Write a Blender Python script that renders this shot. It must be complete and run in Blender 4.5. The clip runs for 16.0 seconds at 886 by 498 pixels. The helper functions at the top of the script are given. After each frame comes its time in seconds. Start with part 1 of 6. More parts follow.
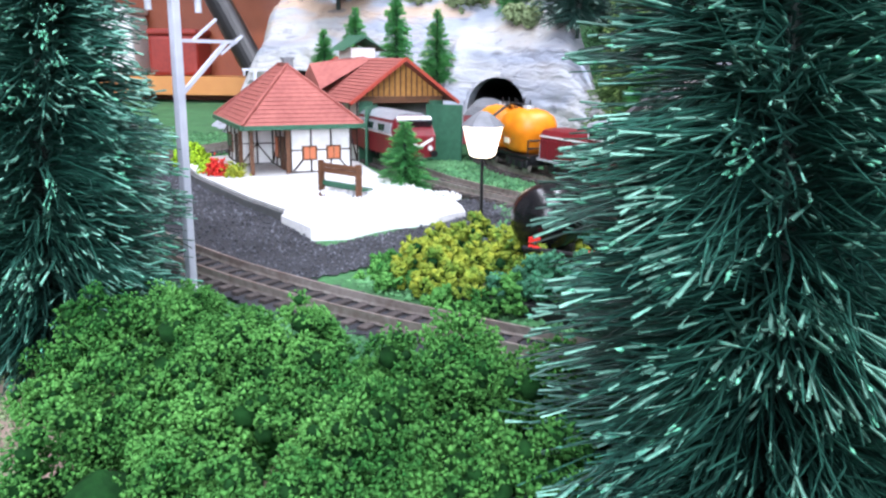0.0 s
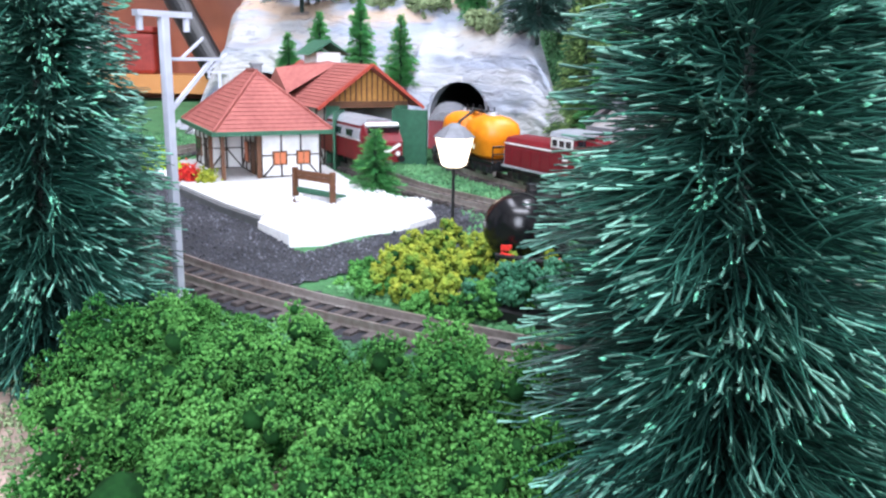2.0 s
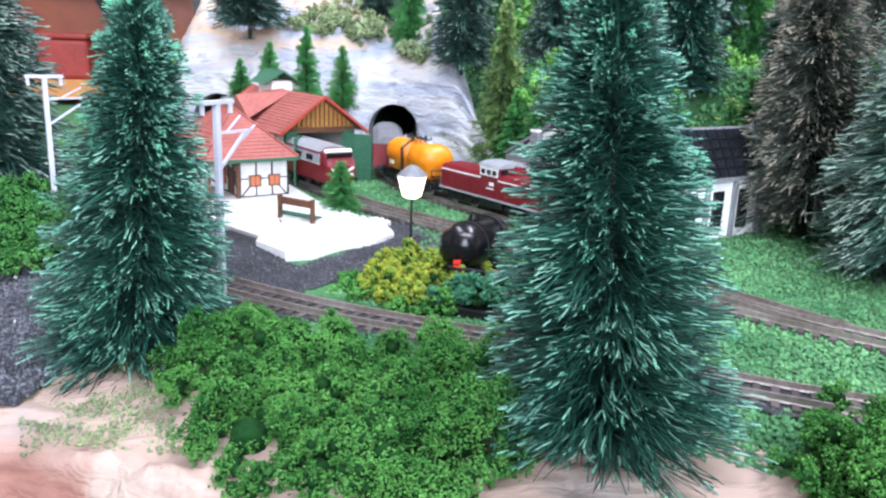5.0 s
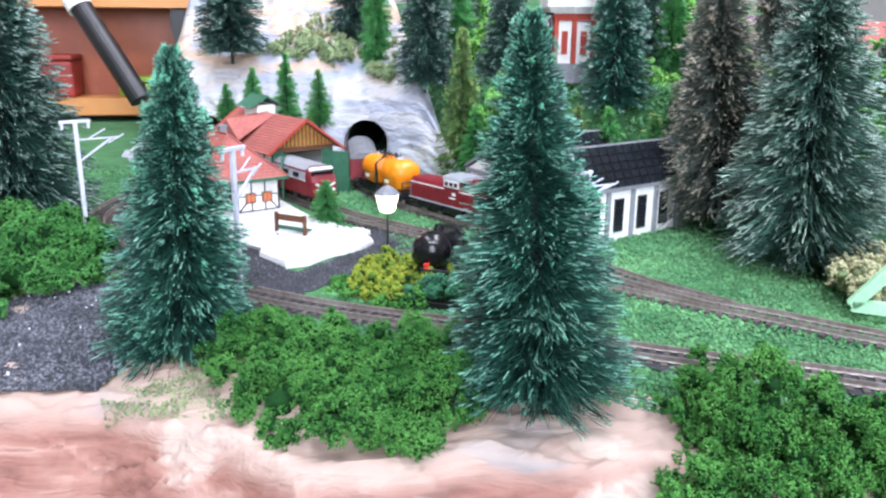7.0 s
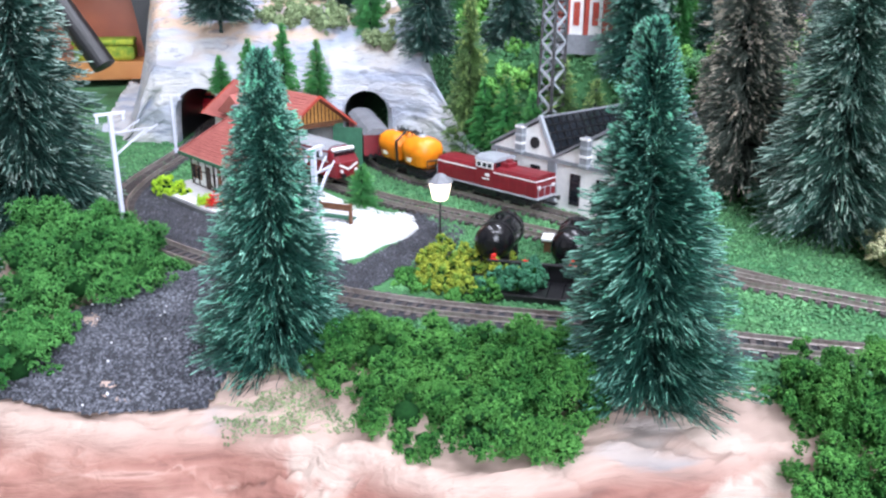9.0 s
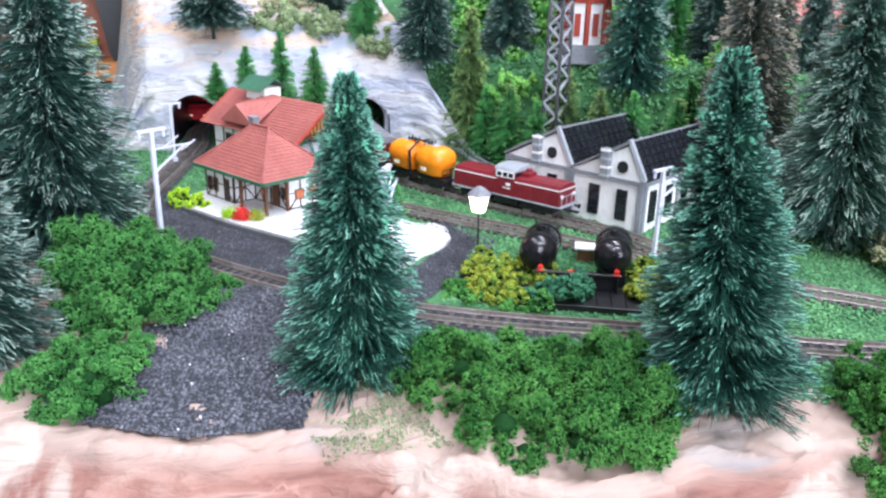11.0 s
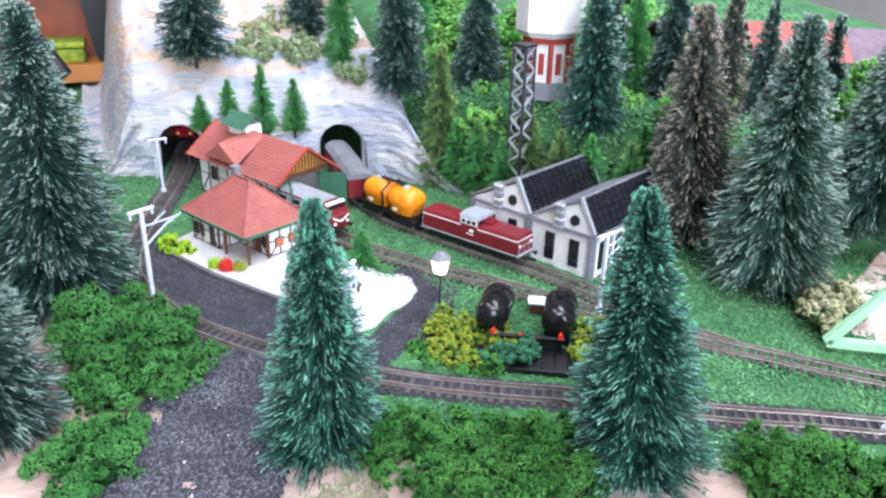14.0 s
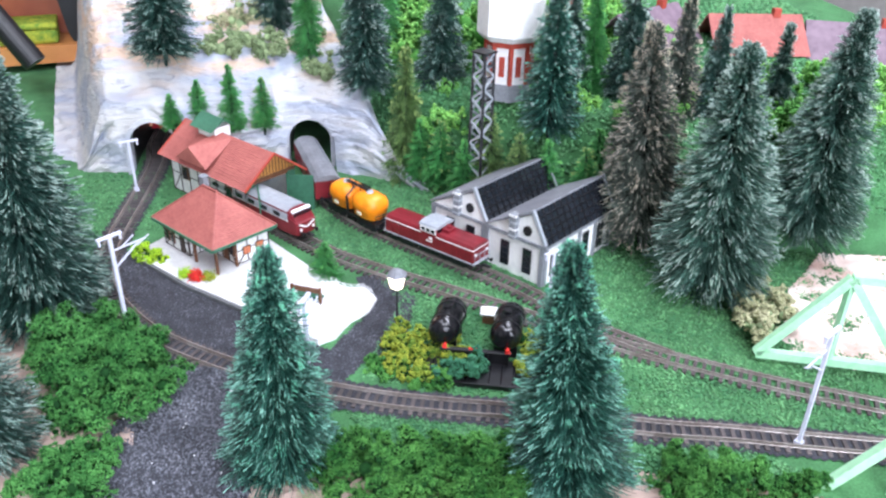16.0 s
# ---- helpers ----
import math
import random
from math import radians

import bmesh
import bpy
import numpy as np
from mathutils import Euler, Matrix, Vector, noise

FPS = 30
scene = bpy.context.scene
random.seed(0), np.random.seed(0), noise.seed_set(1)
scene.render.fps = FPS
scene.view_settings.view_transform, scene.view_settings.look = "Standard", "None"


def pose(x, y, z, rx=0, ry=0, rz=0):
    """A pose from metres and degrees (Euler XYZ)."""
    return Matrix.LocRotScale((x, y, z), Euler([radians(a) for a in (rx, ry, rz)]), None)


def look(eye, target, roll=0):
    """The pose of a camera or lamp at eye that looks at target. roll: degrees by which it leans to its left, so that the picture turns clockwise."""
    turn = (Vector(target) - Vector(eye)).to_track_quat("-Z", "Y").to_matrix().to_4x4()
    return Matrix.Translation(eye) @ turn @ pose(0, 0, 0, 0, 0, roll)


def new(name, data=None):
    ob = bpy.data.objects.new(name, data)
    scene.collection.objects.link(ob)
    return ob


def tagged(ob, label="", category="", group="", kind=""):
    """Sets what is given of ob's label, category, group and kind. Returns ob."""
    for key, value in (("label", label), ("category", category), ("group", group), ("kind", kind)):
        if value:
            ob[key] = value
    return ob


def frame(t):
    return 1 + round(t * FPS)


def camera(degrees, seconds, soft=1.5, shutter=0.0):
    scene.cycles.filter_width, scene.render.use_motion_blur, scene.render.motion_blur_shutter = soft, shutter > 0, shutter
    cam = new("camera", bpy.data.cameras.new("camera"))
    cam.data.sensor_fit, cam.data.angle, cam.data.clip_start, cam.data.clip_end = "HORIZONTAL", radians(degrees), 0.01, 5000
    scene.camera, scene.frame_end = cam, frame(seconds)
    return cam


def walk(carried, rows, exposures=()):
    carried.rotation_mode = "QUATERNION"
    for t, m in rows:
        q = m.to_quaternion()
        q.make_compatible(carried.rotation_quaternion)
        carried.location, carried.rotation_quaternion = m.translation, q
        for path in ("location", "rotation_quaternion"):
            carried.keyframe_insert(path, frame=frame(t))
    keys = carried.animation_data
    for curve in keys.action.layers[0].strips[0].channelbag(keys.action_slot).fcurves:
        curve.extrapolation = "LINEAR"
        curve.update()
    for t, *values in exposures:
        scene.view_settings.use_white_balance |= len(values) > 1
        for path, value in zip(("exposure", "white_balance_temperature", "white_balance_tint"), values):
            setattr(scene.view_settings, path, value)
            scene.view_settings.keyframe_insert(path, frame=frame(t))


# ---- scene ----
cam = camera(58.5, 16.0, 2.4)
PATH = [
    (0, (0.009, 0.058, 0.047), (-0.054, 2.0, -0.425), 0.7),
    (0.5, (0.012, 0.057, 0.049), (0.005, 1.999, -0.429), 1.1),
    (1, (0.012, 0.056, 0.049), (0.026, 1.998, -0.429), 1.2),
    (1.5, (0.011, 0.054, 0.049), (0.046, 1.995, -0.432), 1.2),
    (2, (0.004, 0.049, 0.052), (0.055, 1.99, -0.429), 1.3),
    (2.5, (0.0, 0.04, 0.055), (0.08, 1.977, -0.435), 1.5),
    (3, (-0.003, 0.029, 0.059), (0.114, 1.962, -0.438), 2.2),
    (3.5, (-0.006, 0.018, 0.064), (0.14, 1.952, -0.426), 2.2),
    (4, (-0.011, 0.007, 0.069), (0.17, 1.935, -0.431), 2.3),
    (4.5, (-0.015, -0.007, 0.075), (0.224, 1.914, -0.428), 2.6),
    (4.7, (-0.016, -0.01, 0.076), (0.246, 1.907, -0.429), 2.6),
    (7, (-0.026, -0.077, 0.101), (0.322, 1.818, -0.434), 0.5),
    (7.5, (-0.031, -0.075, 0.105), (0.35, 1.806, -0.456), 0.4),
    (8, (-0.046, -0.07, 0.107), (0.378, 1.789, -0.499), 0.0),
    (8.5, (-0.061, -0.063, 0.111), (0.408, 1.774, -0.526), -0.0),
    (9, (-0.082, -0.059, 0.119), (0.441, 1.753, -0.547), 0.4),
    (9.5, (-0.096, -0.056, 0.121), (0.475, 1.738, -0.553), 0.5),
    (10, (-0.112, -0.051, 0.123), (0.523, 1.723, -0.547), 1.1),
    (12.3, (-0.138, -0.048, 0.152), (0.576, 1.677, -0.566), 1.6),
    (12.5, (-0.138, -0.053, 0.158), (0.575, 1.668, -0.57), 1.9),
    (13, (-0.136, -0.057, 0.174), (0.57, 1.655, -0.583), 1.5),
    (13.5, (-0.129, -0.061, 0.191), (0.562, 1.641, -0.601), 1.0),
    (14, (-0.125, -0.066, 0.2), (0.564, 1.62, -0.625), 1.2),
    (14.5, (-0.12, -0.064, 0.212), (0.564, 1.59, -0.681), 1.4),
    (15, (-0.114, -0.061, 0.225), (0.573, 1.569, -0.708), 1.7),
    (15.5, (-0.111, -0.067, 0.239), (0.576, 1.548, -0.72), 1.2),
    (16, (-0.109, -0.075, 0.247), (0.578, 1.539, -0.714), 1.3),
]
walk(cam, [(t, look(eye, target, roll)) for t, eye, target, roll in PATH])

# ---- light ----
world = bpy.data.worlds.new("room_air")
scene.world = world
world.use_nodes = True
world.node_tree.nodes["Background"].inputs[0].default_value = (0.82, 0.92, 1.0, 1)
world.node_tree.nodes["Background"].inputs[1].default_value = 0.25
scene.view_settings.exposure = 0.55


def lamp(name, x, y, z, sx, sy, power, colour=(0.88, 0.92, 1.08)):
    data = bpy.data.lights.new(name, "AREA")
    data.shape, data.size, data.size_y, data.energy, data.color = "RECTANGLE", sx, sy, power, colour
    ob = new(name, data)
    ob.matrix_world = pose(x, y, z)
    return ob


lamp("ceiling_tube_light", -0.5, 0.35, 1.62, 0.25, 1.3, 13)
lamp("ceiling_tube_light", 0.7, 0.45, 1.62, 0.25, 1.3, 25)
lamp("ceiling_tube_light", 0.0, -0.9, 1.62, 1.5, 0.3, 30)
# unseen area lamp added behind the camera to brighten faces turned towards it
front_fill = lamp("front_fill_light", 0.0, -2.06, 0.75, 1.7, 1.1, 62, (0.86, 0.92, 1.09))
front_fill.matrix_world = pose(0.0, -2.06, 0.75, 90, 0, 0)


# ---- materials ----
def srgb(r, g, b):
    f = lambda c: c / 12.92 if c <= 0.04045 else ((c + 0.055) / 1.055) ** 2.4
    return (f(r / 255), f(g / 255), f(b / 255), 1)


def mat(name, col, rough=0.6, col2=None, scale=400.0, bump=0.15, metal=0.0, island=0.0, coarse=60.0, objvar=0.0, depth=0.0006, spec=0.5):
    """A surface of two colours mixed by a fine and a coarse noise; island / objvar: brightness spread by piece."""
    m = bpy.data.materials.new(name)
    m.use_nodes = True
    nt = m.node_tree
    L, N = nt.links, nt.nodes
    b = N["Principled BSDF"]
    b.inputs["Roughness"].default_value, b.inputs["Metallic"].default_value = rough, metal
    b.inputs["Specular IOR Level"].default_value = spec
    co = N.new("ShaderNodeTexCoord")
    n1, n2 = N.new("ShaderNodeTexNoise"), N.new("ShaderNodeTexNoise")
    n1.inputs["Scale"].default_value, n2.inputs["Scale"].default_value = scale, coarse
    n1.inputs["Detail"].default_value, n2.inputs["Detail"].default_value = 4, 3
    for n in (n1, n2):
        L.new(co.outputs["Object"], n.inputs["Vector"])
    add = N.new("ShaderNodeMath")
    add.operation = "ADD"
    L.new(n1.outputs["Fac"], add.inputs[0])
    L.new(n2.outputs["Fac"], add.inputs[1])
    ramp = N.new("ShaderNodeMapRange")
    ramp.inputs[1].default_value, ramp.inputs[2].default_value = 0.75, 1.25
    L.new(add.outputs[0], ramp.inputs[0])
    mix = N.new("ShaderNodeMix")
    mix.data_type = "RGBA"
    c2 = col2 or tuple(c * 0.72 for c in col[:3]) + (1,)
    mix.inputs[6].default_value, mix.inputs[7].default_value = c2, col
    L.new(ramp.outputs[0], mix.inputs[0])
    out = mix.outputs[2]
    if island or objvar:
        src = N.new("ShaderNodeNewGeometry").outputs["Random Per Island"] if island else N.new("ShaderNodeObjectInfo").outputs["Random"]
        amount = island or objvar
        mr = N.new("ShaderNodeMapRange")
        mr.inputs[3].default_value, mr.inputs[4].default_value = 1 - amount, 1 + amount
        L.new(src, mr.inputs[0])
        hsv = N.new("ShaderNodeHueSaturation")
        L.new(out, hsv.inputs["Color"])
        L.new(mr.outputs[0], hsv.inputs["Value"])
        out = hsv.outputs[0]
    L.new(out, b.inputs["Base Color"])
    if bump:
        bp = N.new("ShaderNodeBump")
        bp.inputs["Strength"].default_value, bp.inputs["Distance"].default_value = bump, depth
        L.new(n1.outputs["Fac"], bp.inputs["Height"])
        L.new(bp.outputs[0], b.inputs["Normal"])
    return m


def glow(name, col, strength):
    m = bpy.data.materials.new(name)
    m.use_nodes = True
    b = m.node_tree.nodes["Principled BSDF"]
    b.inputs["Base Color"].default_value = b.inputs["Emission Color"].default_value = col
    b.inputs["Emission Strength"].default_value = strength
    return m


M = {}
M["bristle"] = mat("bristle_green", srgb(54, 105, 90), 0.36, srgb(15, 46, 41), 900, 0.1, island=0.6)
M["flock"] = mat("flock_pale", srgb(116, 196, 160), 0.6, srgb(66, 148, 118), 1500, 0.4, island=0.35)
M["bristle_dark"] = mat("bristle_bluegreen", srgb(58, 94, 84), 0.42, srgb(24, 52, 47), 900, 0.1, island=0.55)
M["flock_grey"] = mat("flock_grey", srgb(176, 190, 180), 0.6, srgb(110, 140, 130), 1500, 0.4, island=0.35)
M["bristle_grey"] = mat("bristle_greygreen", srgb(74, 112, 98), 0.45, srgb(34, 62, 55), 900, 0.1, island=0.5)
M["tip_grey"] = mat("tip_greygreen", srgb(160, 182, 166), 0.5, srgb(92, 124, 112), 1200, 0.3, island=0.5)
M["bristle_brown"] = mat("bristle_browned", srgb(92, 102, 92), 0.5, srgb(50, 62, 57), 900, 0.1, island=0.4)
M["flock_tan"] = mat("flock_tan", srgb(204, 190, 168), 0.6, srgb(140, 132, 116), 1500, 0.4, island=0.35)
M["bristle_lime"] = mat("bristle_lime", srgb(96, 126, 70), 0.55, srgb(62, 94, 52), 900, 0.1, island=0.4)
M["flock_lime"] = mat("flock_lime", srgb(150, 170, 100), 0.6, srgb(110, 140, 70), 1500, 0.4, island=0.3)
M["bristle_fresh"] = mat("bristle_fresh", srgb(76, 150, 80), 0.55, srgb(46, 114, 60), 900, 0.1, island=0.4)
M["flock_fresh"] = mat("flock_fresh", srgb(104, 170, 84), 0.6, srgb(70, 140, 64), 1500, 0.4, island=0.3)
M["tip"] = mat("tip_teal", srgb(140, 192, 172), 0.5, srgb(66, 128, 110), 1200, 0.3, island=0.5)
M["tip_dark"] = mat("tip_bluegreen", srgb(152, 176, 164), 0.5, srgb(76, 108, 98), 1200, 0.3, island=0.5)
M["tip_brown"] = mat("tip_browned", srgb(188, 180, 162), 0.5, srgb(104, 106, 94), 1200, 0.3, island=0.45)
M["tip_lime"] = mat("tip_lime", srgb(138, 166, 100), 0.55, srgb(96, 132, 72), 1200, 0.3, island=0.4)
M["tip_fresh"] = mat("tip_fresh", srgb(98, 176, 96), 0.55, srgb(60, 138, 74), 1200, 0.3, island=0.4)
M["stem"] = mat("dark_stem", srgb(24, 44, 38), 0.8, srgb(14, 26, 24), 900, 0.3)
M["foam"] = mat("foam_green", srgb(96, 156, 78), 0.9, srgb(38, 92, 40), 420, 0.2, island=0.14, coarse=70, spec=0.15)
M["foam_scrub"] = mat("foam_scrub_green", srgb(136, 194, 96), 0.85, srgb(80, 146, 66), 300, 0.3, island=0.3, coarse=40)
# bush cores darker than the foam: shade of the crevices put into colour
M["foam_core_shade"] = mat("foam_core_shade", srgb(26, 64, 28), 0.95, srgb(16, 44, 20), 700, 0.6, spec=0.1)
M["foam_deep"] = mat("foam_deep_green", srgb(100, 164, 88), 0.9, srgb(42, 100, 48), 420, 0.2, island=0.14, coarse=70, spec=0.15)
M["foam_yellow"] = mat("foam_yellow", srgb(164, 168, 62), 0.9, srgb(92, 128, 52), 300, 0.3, island=0.22, coarse=120, spec=0.15)
M["foam_teal"] = mat("foam_teal", srgb(62, 128, 92), 0.85, srgb(40, 96, 72), 500, 0.3, island=0.35)
M["scrub_core"] = mat("scrub_core", srgb(84, 142, 66), 0.9, srgb(54, 106, 46), 300, 0.8, coarse=60, spec=0.1)
M["foam_lime"] = mat("foam_lime", srgb(176, 206, 40), 0.85, srgb(128, 176, 34), 500, 0.3, island=0.3)
M["foam_pale"] = mat("lichen_pale", srgb(190, 186, 150), 0.85, srgb(150, 154, 114), 500, 0.3, island=0.25)
M["foam_grey"] = mat("lichen_greygreen", srgb(140, 156, 112), 0.85, srgb(104, 126, 88), 500, 0.3, island=0.3)
M["turf"] = mat("turf_green", srgb(98, 152, 100), 0.9, srgb(52, 106, 66), 180, 0.3, island=0.35, coarse=30)
M["turf_base"] = mat("turf_base", srgb(70, 124, 76), 0.95, srgb(48, 92, 54), 900, 0.8, coarse=50)
M["gravel"] = mat("gravel_grey", srgb(104, 106, 114), 0.8, srgb(50, 52, 60), 800, 0.4, island=0.65)
M["gravel_base"] = mat("gravel_base", srgb(60, 61, 68), 0.95, srgb(34, 35, 40), 1500, 0.9, coarse=120)
def strata():
    """Salmon, white and blue-grey streaks of brushed paint on plaster."""
    m = bpy.data.materials.new("brushed_rock_paint")
    m.use_nodes = True
    L, N = m.node_tree.links, m.node_tree.nodes
    b = N["Principled BSDF"]
    b.inputs["Roughness"].default_value = 0.75
    co, mp = N.new("ShaderNodeTexCoord"), N.new("ShaderNodeMapping")
    mp.inputs["Rotation"].default_value = (0, 0, radians(-24))
    mp.inputs["Scale"].default_value = (0.35, 1.0, 1.6)
    L.new(co.outputs["Object"], mp.inputs["Vector"])
    def nz(scale, detail, src, dist=0.0):
        n = N.new("ShaderNodeTexNoise")
        n.inputs["Scale"].default_value, n.inputs["Detail"].default_value, n.inputs["Distortion"].default_value = scale, detail, dist
        L.new(src, n.inputs["Vector"])
        return n.outputs["Fac"]
    def ramp(src, stops):
        r = N.new("ShaderNodeValToRGB")
        while len(r.color_ramp.elements) < len(stops):
            r.color_ramp.elements.new(0.5)
        for e, (p, c) in zip(r.color_ramp.elements, stops):
            e.position, e.color = p, c
        L.new(src, r.inputs[0])
        return r.outputs[0]
    streak = nz(70, 8, mp.outputs[0], 0.6)
    base = ramp(streak, ((0.30, srgb(100, 66, 58)), (0.42, srgb(134, 92, 81)), (0.54, srgb(146, 106, 94)), (0.64, srgb(164, 130, 118)), (0.74, srgb(120, 84, 75))))
    grey = ramp(nz(20, 5, mp.outputs[0], 0.6), ((0.59, (0, 0, 0, 1)), (0.63, (0.9, 0.9, 0.9, 1))))
    mix = N.new("ShaderNodeMix")
    mix.data_type = "RGBA"
    mix.inputs[7].default_value = srgb(92, 100, 112)
    L.new(grey, mix.inputs[0])
    L.new(base, mix.inputs[6])
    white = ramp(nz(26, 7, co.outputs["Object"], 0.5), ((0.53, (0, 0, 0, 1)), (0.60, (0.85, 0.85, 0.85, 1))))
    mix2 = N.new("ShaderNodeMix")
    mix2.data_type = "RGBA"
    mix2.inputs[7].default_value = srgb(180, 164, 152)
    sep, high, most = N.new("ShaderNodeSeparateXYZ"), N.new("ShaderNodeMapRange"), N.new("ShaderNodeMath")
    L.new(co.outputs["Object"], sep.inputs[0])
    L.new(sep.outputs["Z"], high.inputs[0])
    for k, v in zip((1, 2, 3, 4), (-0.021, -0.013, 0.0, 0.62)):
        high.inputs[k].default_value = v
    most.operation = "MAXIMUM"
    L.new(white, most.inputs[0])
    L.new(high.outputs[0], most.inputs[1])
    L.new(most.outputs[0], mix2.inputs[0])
    L.new(mix.outputs[2], mix2.inputs[6])
    L.new(mix2.outputs[2], b.inputs["Base Color"])
    bp = N.new("ShaderNodeBump")
    bp.inputs["Strength"].default_value, bp.inputs["Distance"].default_value = 0.9, 0.0025
    L.new(nz(110, 9, mp.outputs[0], 0.8), bp.inputs["Height"])
    L.new(bp.outputs[0], b.inputs["Normal"])
    return m


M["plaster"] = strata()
def rock_paint():
    """White brushed plaster, blue-grey low down, with cream washes on the top and thin dark cracks."""
    m = bpy.data.materials.new("white_rock_plaster")
    m.use_nodes = True
    L, N = m.node_tree.links, m.node_tree.nodes
    b = N["Principled BSDF"]
    b.inputs["Roughness"].default_value = 0.85
    co, mp, sep = N.new("ShaderNodeTexCoord"), N.new("ShaderNodeMapping"), N.new("ShaderNodeSeparateXYZ")
    mp.inputs["Scale"].default_value = (0.6, 1.0, 2.4)
    mp.inputs["Rotation"].default_value = (0, radians(14), 0)
    L.new(co.outputs["Object"], mp.inputs["Vector"])
    L.new(co.outputs["Object"], sep.inputs[0])
    def nz(scale, detail, dist=0.0):
        n = N.new("ShaderNodeTexNoise")
        n.inputs["Scale"].default_value, n.inputs["Detail"].default_value, n.inputs["Distortion"].default_value = scale, detail, dist
        L.new(mp.outputs[0], n.inputs["Vector"])
        return n.outputs["Fac"]
    def span(src, a, b_, c=0.0, d=1.0):
        r = N.new("ShaderNodeMapRange")
        for k, v in zip((1, 2, 3, 4), (a, b_, c, d)):
            r.inputs[k].default_value = v
        L.new(src, r.inputs[0])
        return r.outputs[0]
    def calc(op, a, b_):
        n = N.new("ShaderNodeMath")
        n.operation = op
        for k, v in ((0, a), (1, b_)):
            if isinstance(v, float):
                n.inputs[k].default_value = v
            else:
                L.new(v, n.inputs[k])
        return n.outputs[0]
    def mix(fac, a, b_):
        n = N.new("ShaderNodeMix")
        n.data_type = "RGBA"
        L.new(fac, n.inputs[0])
        for k, v in ((6, a), (7, b_)):
            if isinstance(v, tuple):
                n.inputs[k].default_value = v
            else:
                L.new(v, n.inputs[k])
        return n.outputs[2]
    wash = nz(22, 4, 0.5)
    col = mix(span(wash, 0.40, 0.62), srgb(156, 163, 178), srgb(190, 189, 188))
    cream = calc("MULTIPLY", span(sep.outputs["Z"], 0.050, 0.075), span(nz(34, 5, 0.3), 0.44, 0.58))
    col = mix(cream, col, srgb(192, 168, 148))
    dabs = span(nz(95, 6, 0.8), 0.60, 0.70, 0.0, 0.6)
    col = mix(dabs, col, srgb(112, 114, 126))
    L.new(col, b.inputs["Base Color"])
    bp = N.new("ShaderNodeBump")
    bp.inputs["Strength"].default_value, bp.inputs["Distance"].default_value = 0.9, 0.003
    L.new(nz(120, 8, 0.6), bp.inputs["Height"])
    L.new(bp.outputs[0], b.inputs["Normal"])
    return m


M["rock"] = rock_paint()
M["bank"] = mat("white_pink_plaster", srgb(222, 208, 200), 0.8, srgb(190, 158, 146), 90, 0.7, coarse=24, depth=0.003)
M["snow"] = mat("white_grit", srgb(236, 236, 236), 0.9, srgb(216, 216, 220), 900, 0.6, coarse=80)
M["paving"] = mat("pale_paving", srgb(206, 206, 204), 0.85, srgb(180, 180, 182), 700, 0.3, coarse=70)
M["kerb"] = mat("dark_kerb", srgb(92, 94, 96), 0.8)
M["rail"] = mat("nickel_rail", srgb(170, 162, 156), 0.38, srgb(128, 116, 110), 600, 0.1, metal=0.5)
M["sleeper"] = mat("brown_grey_sleeper", srgb(84, 76, 74), 0.75, srgb(56, 50, 50), 1200, 0.4, objvar=0.4)
M["maroon"] = mat("maroon_paint", srgb(120, 26, 36), 0.42, srgb(104, 22, 32), 300, 0.03)
M["red"] = mat("bright_red_paint", srgb(206, 36, 54), 0.35, srgb(190, 30, 48), 300, 0.03)
M["silver"] = mat("silver_grey_paint", srgb(176, 182, 188), 0.4, srgb(150, 156, 164), 300, 0.05, metal=0.2)
M["roofgrey"] = mat("roof_grey", srgb(128, 130, 136), 0.6, srgb(104, 106, 112), 500, 0.15)
M["black"] = mat("black_plastic", srgb(26, 26, 30), 0.4, srgb(16, 16, 18), 500, 0.08)
M["blackgloss"] = mat("black_gloss", srgb(22, 22, 26), 0.22, srgb(14, 14, 16), 300, 0.04)
M["orange"] = mat("orange_paint", srgb(244, 148, 26), 0.4, srgb(226, 124, 20), 300, 0.05)
M["white"] = mat("white_plastic", srgb(234, 234, 232), 0.5, srgb(216, 216, 216), 300, 0.05)
M["cream"] = mat("cream_paint", srgb(236, 230, 206), 0.45, srgb(222, 214, 190), 300, 0.04)
M["tile"] = mat("brick_red_roof", srgb(164, 94, 86), 0.7, srgb(142, 76, 70), 500, 0.2, objvar=0.05, coarse=90)
M["green"] = mat("bottle_green_paint", srgb(58, 108, 84), 0.55, srgb(44, 88, 68), 400, 0.1)
M["timber"] = mat("dark_timber", srgb(56, 44, 40), 0.7)
M["wood"] = mat("brown_wood", srgb(110, 72, 48), 0.6, srgb(84, 54, 36), 500, 0.2)
M["gable"] = mat("ochre_boards", srgb(190, 140, 74), 0.65, srgb(160, 112, 54), 700, 0.2)
M["glass"] = mat("dark_glass", srgb(34, 38, 44), 0.12, srgb(24, 28, 32), 100, 0.0)
M["warmglass"] = glow("lit_window", srgb(190, 110, 76), 0.12)
M["mast"] = mat("pale_grey_plastic", srgb(206, 208, 222), 0.5, srgb(186, 188, 204), 300, 0.05)
M["lampglass"] = glow("lamp_glow", srgb(255, 236, 214), 2.2)
M["headlight"] = glow("headlight_glow", srgb(255, 214, 170), 0.25)
M["bridge"] = mat("mint_green_plastic", srgb(172, 222, 182), 0.5, srgb(150, 204, 164), 300, 0.05)
M["cabinet"] = mat("red_brown_wood", srgb(160, 84, 52), 0.45, srgb(128, 60, 38), 30, 0.1, coarse=6)
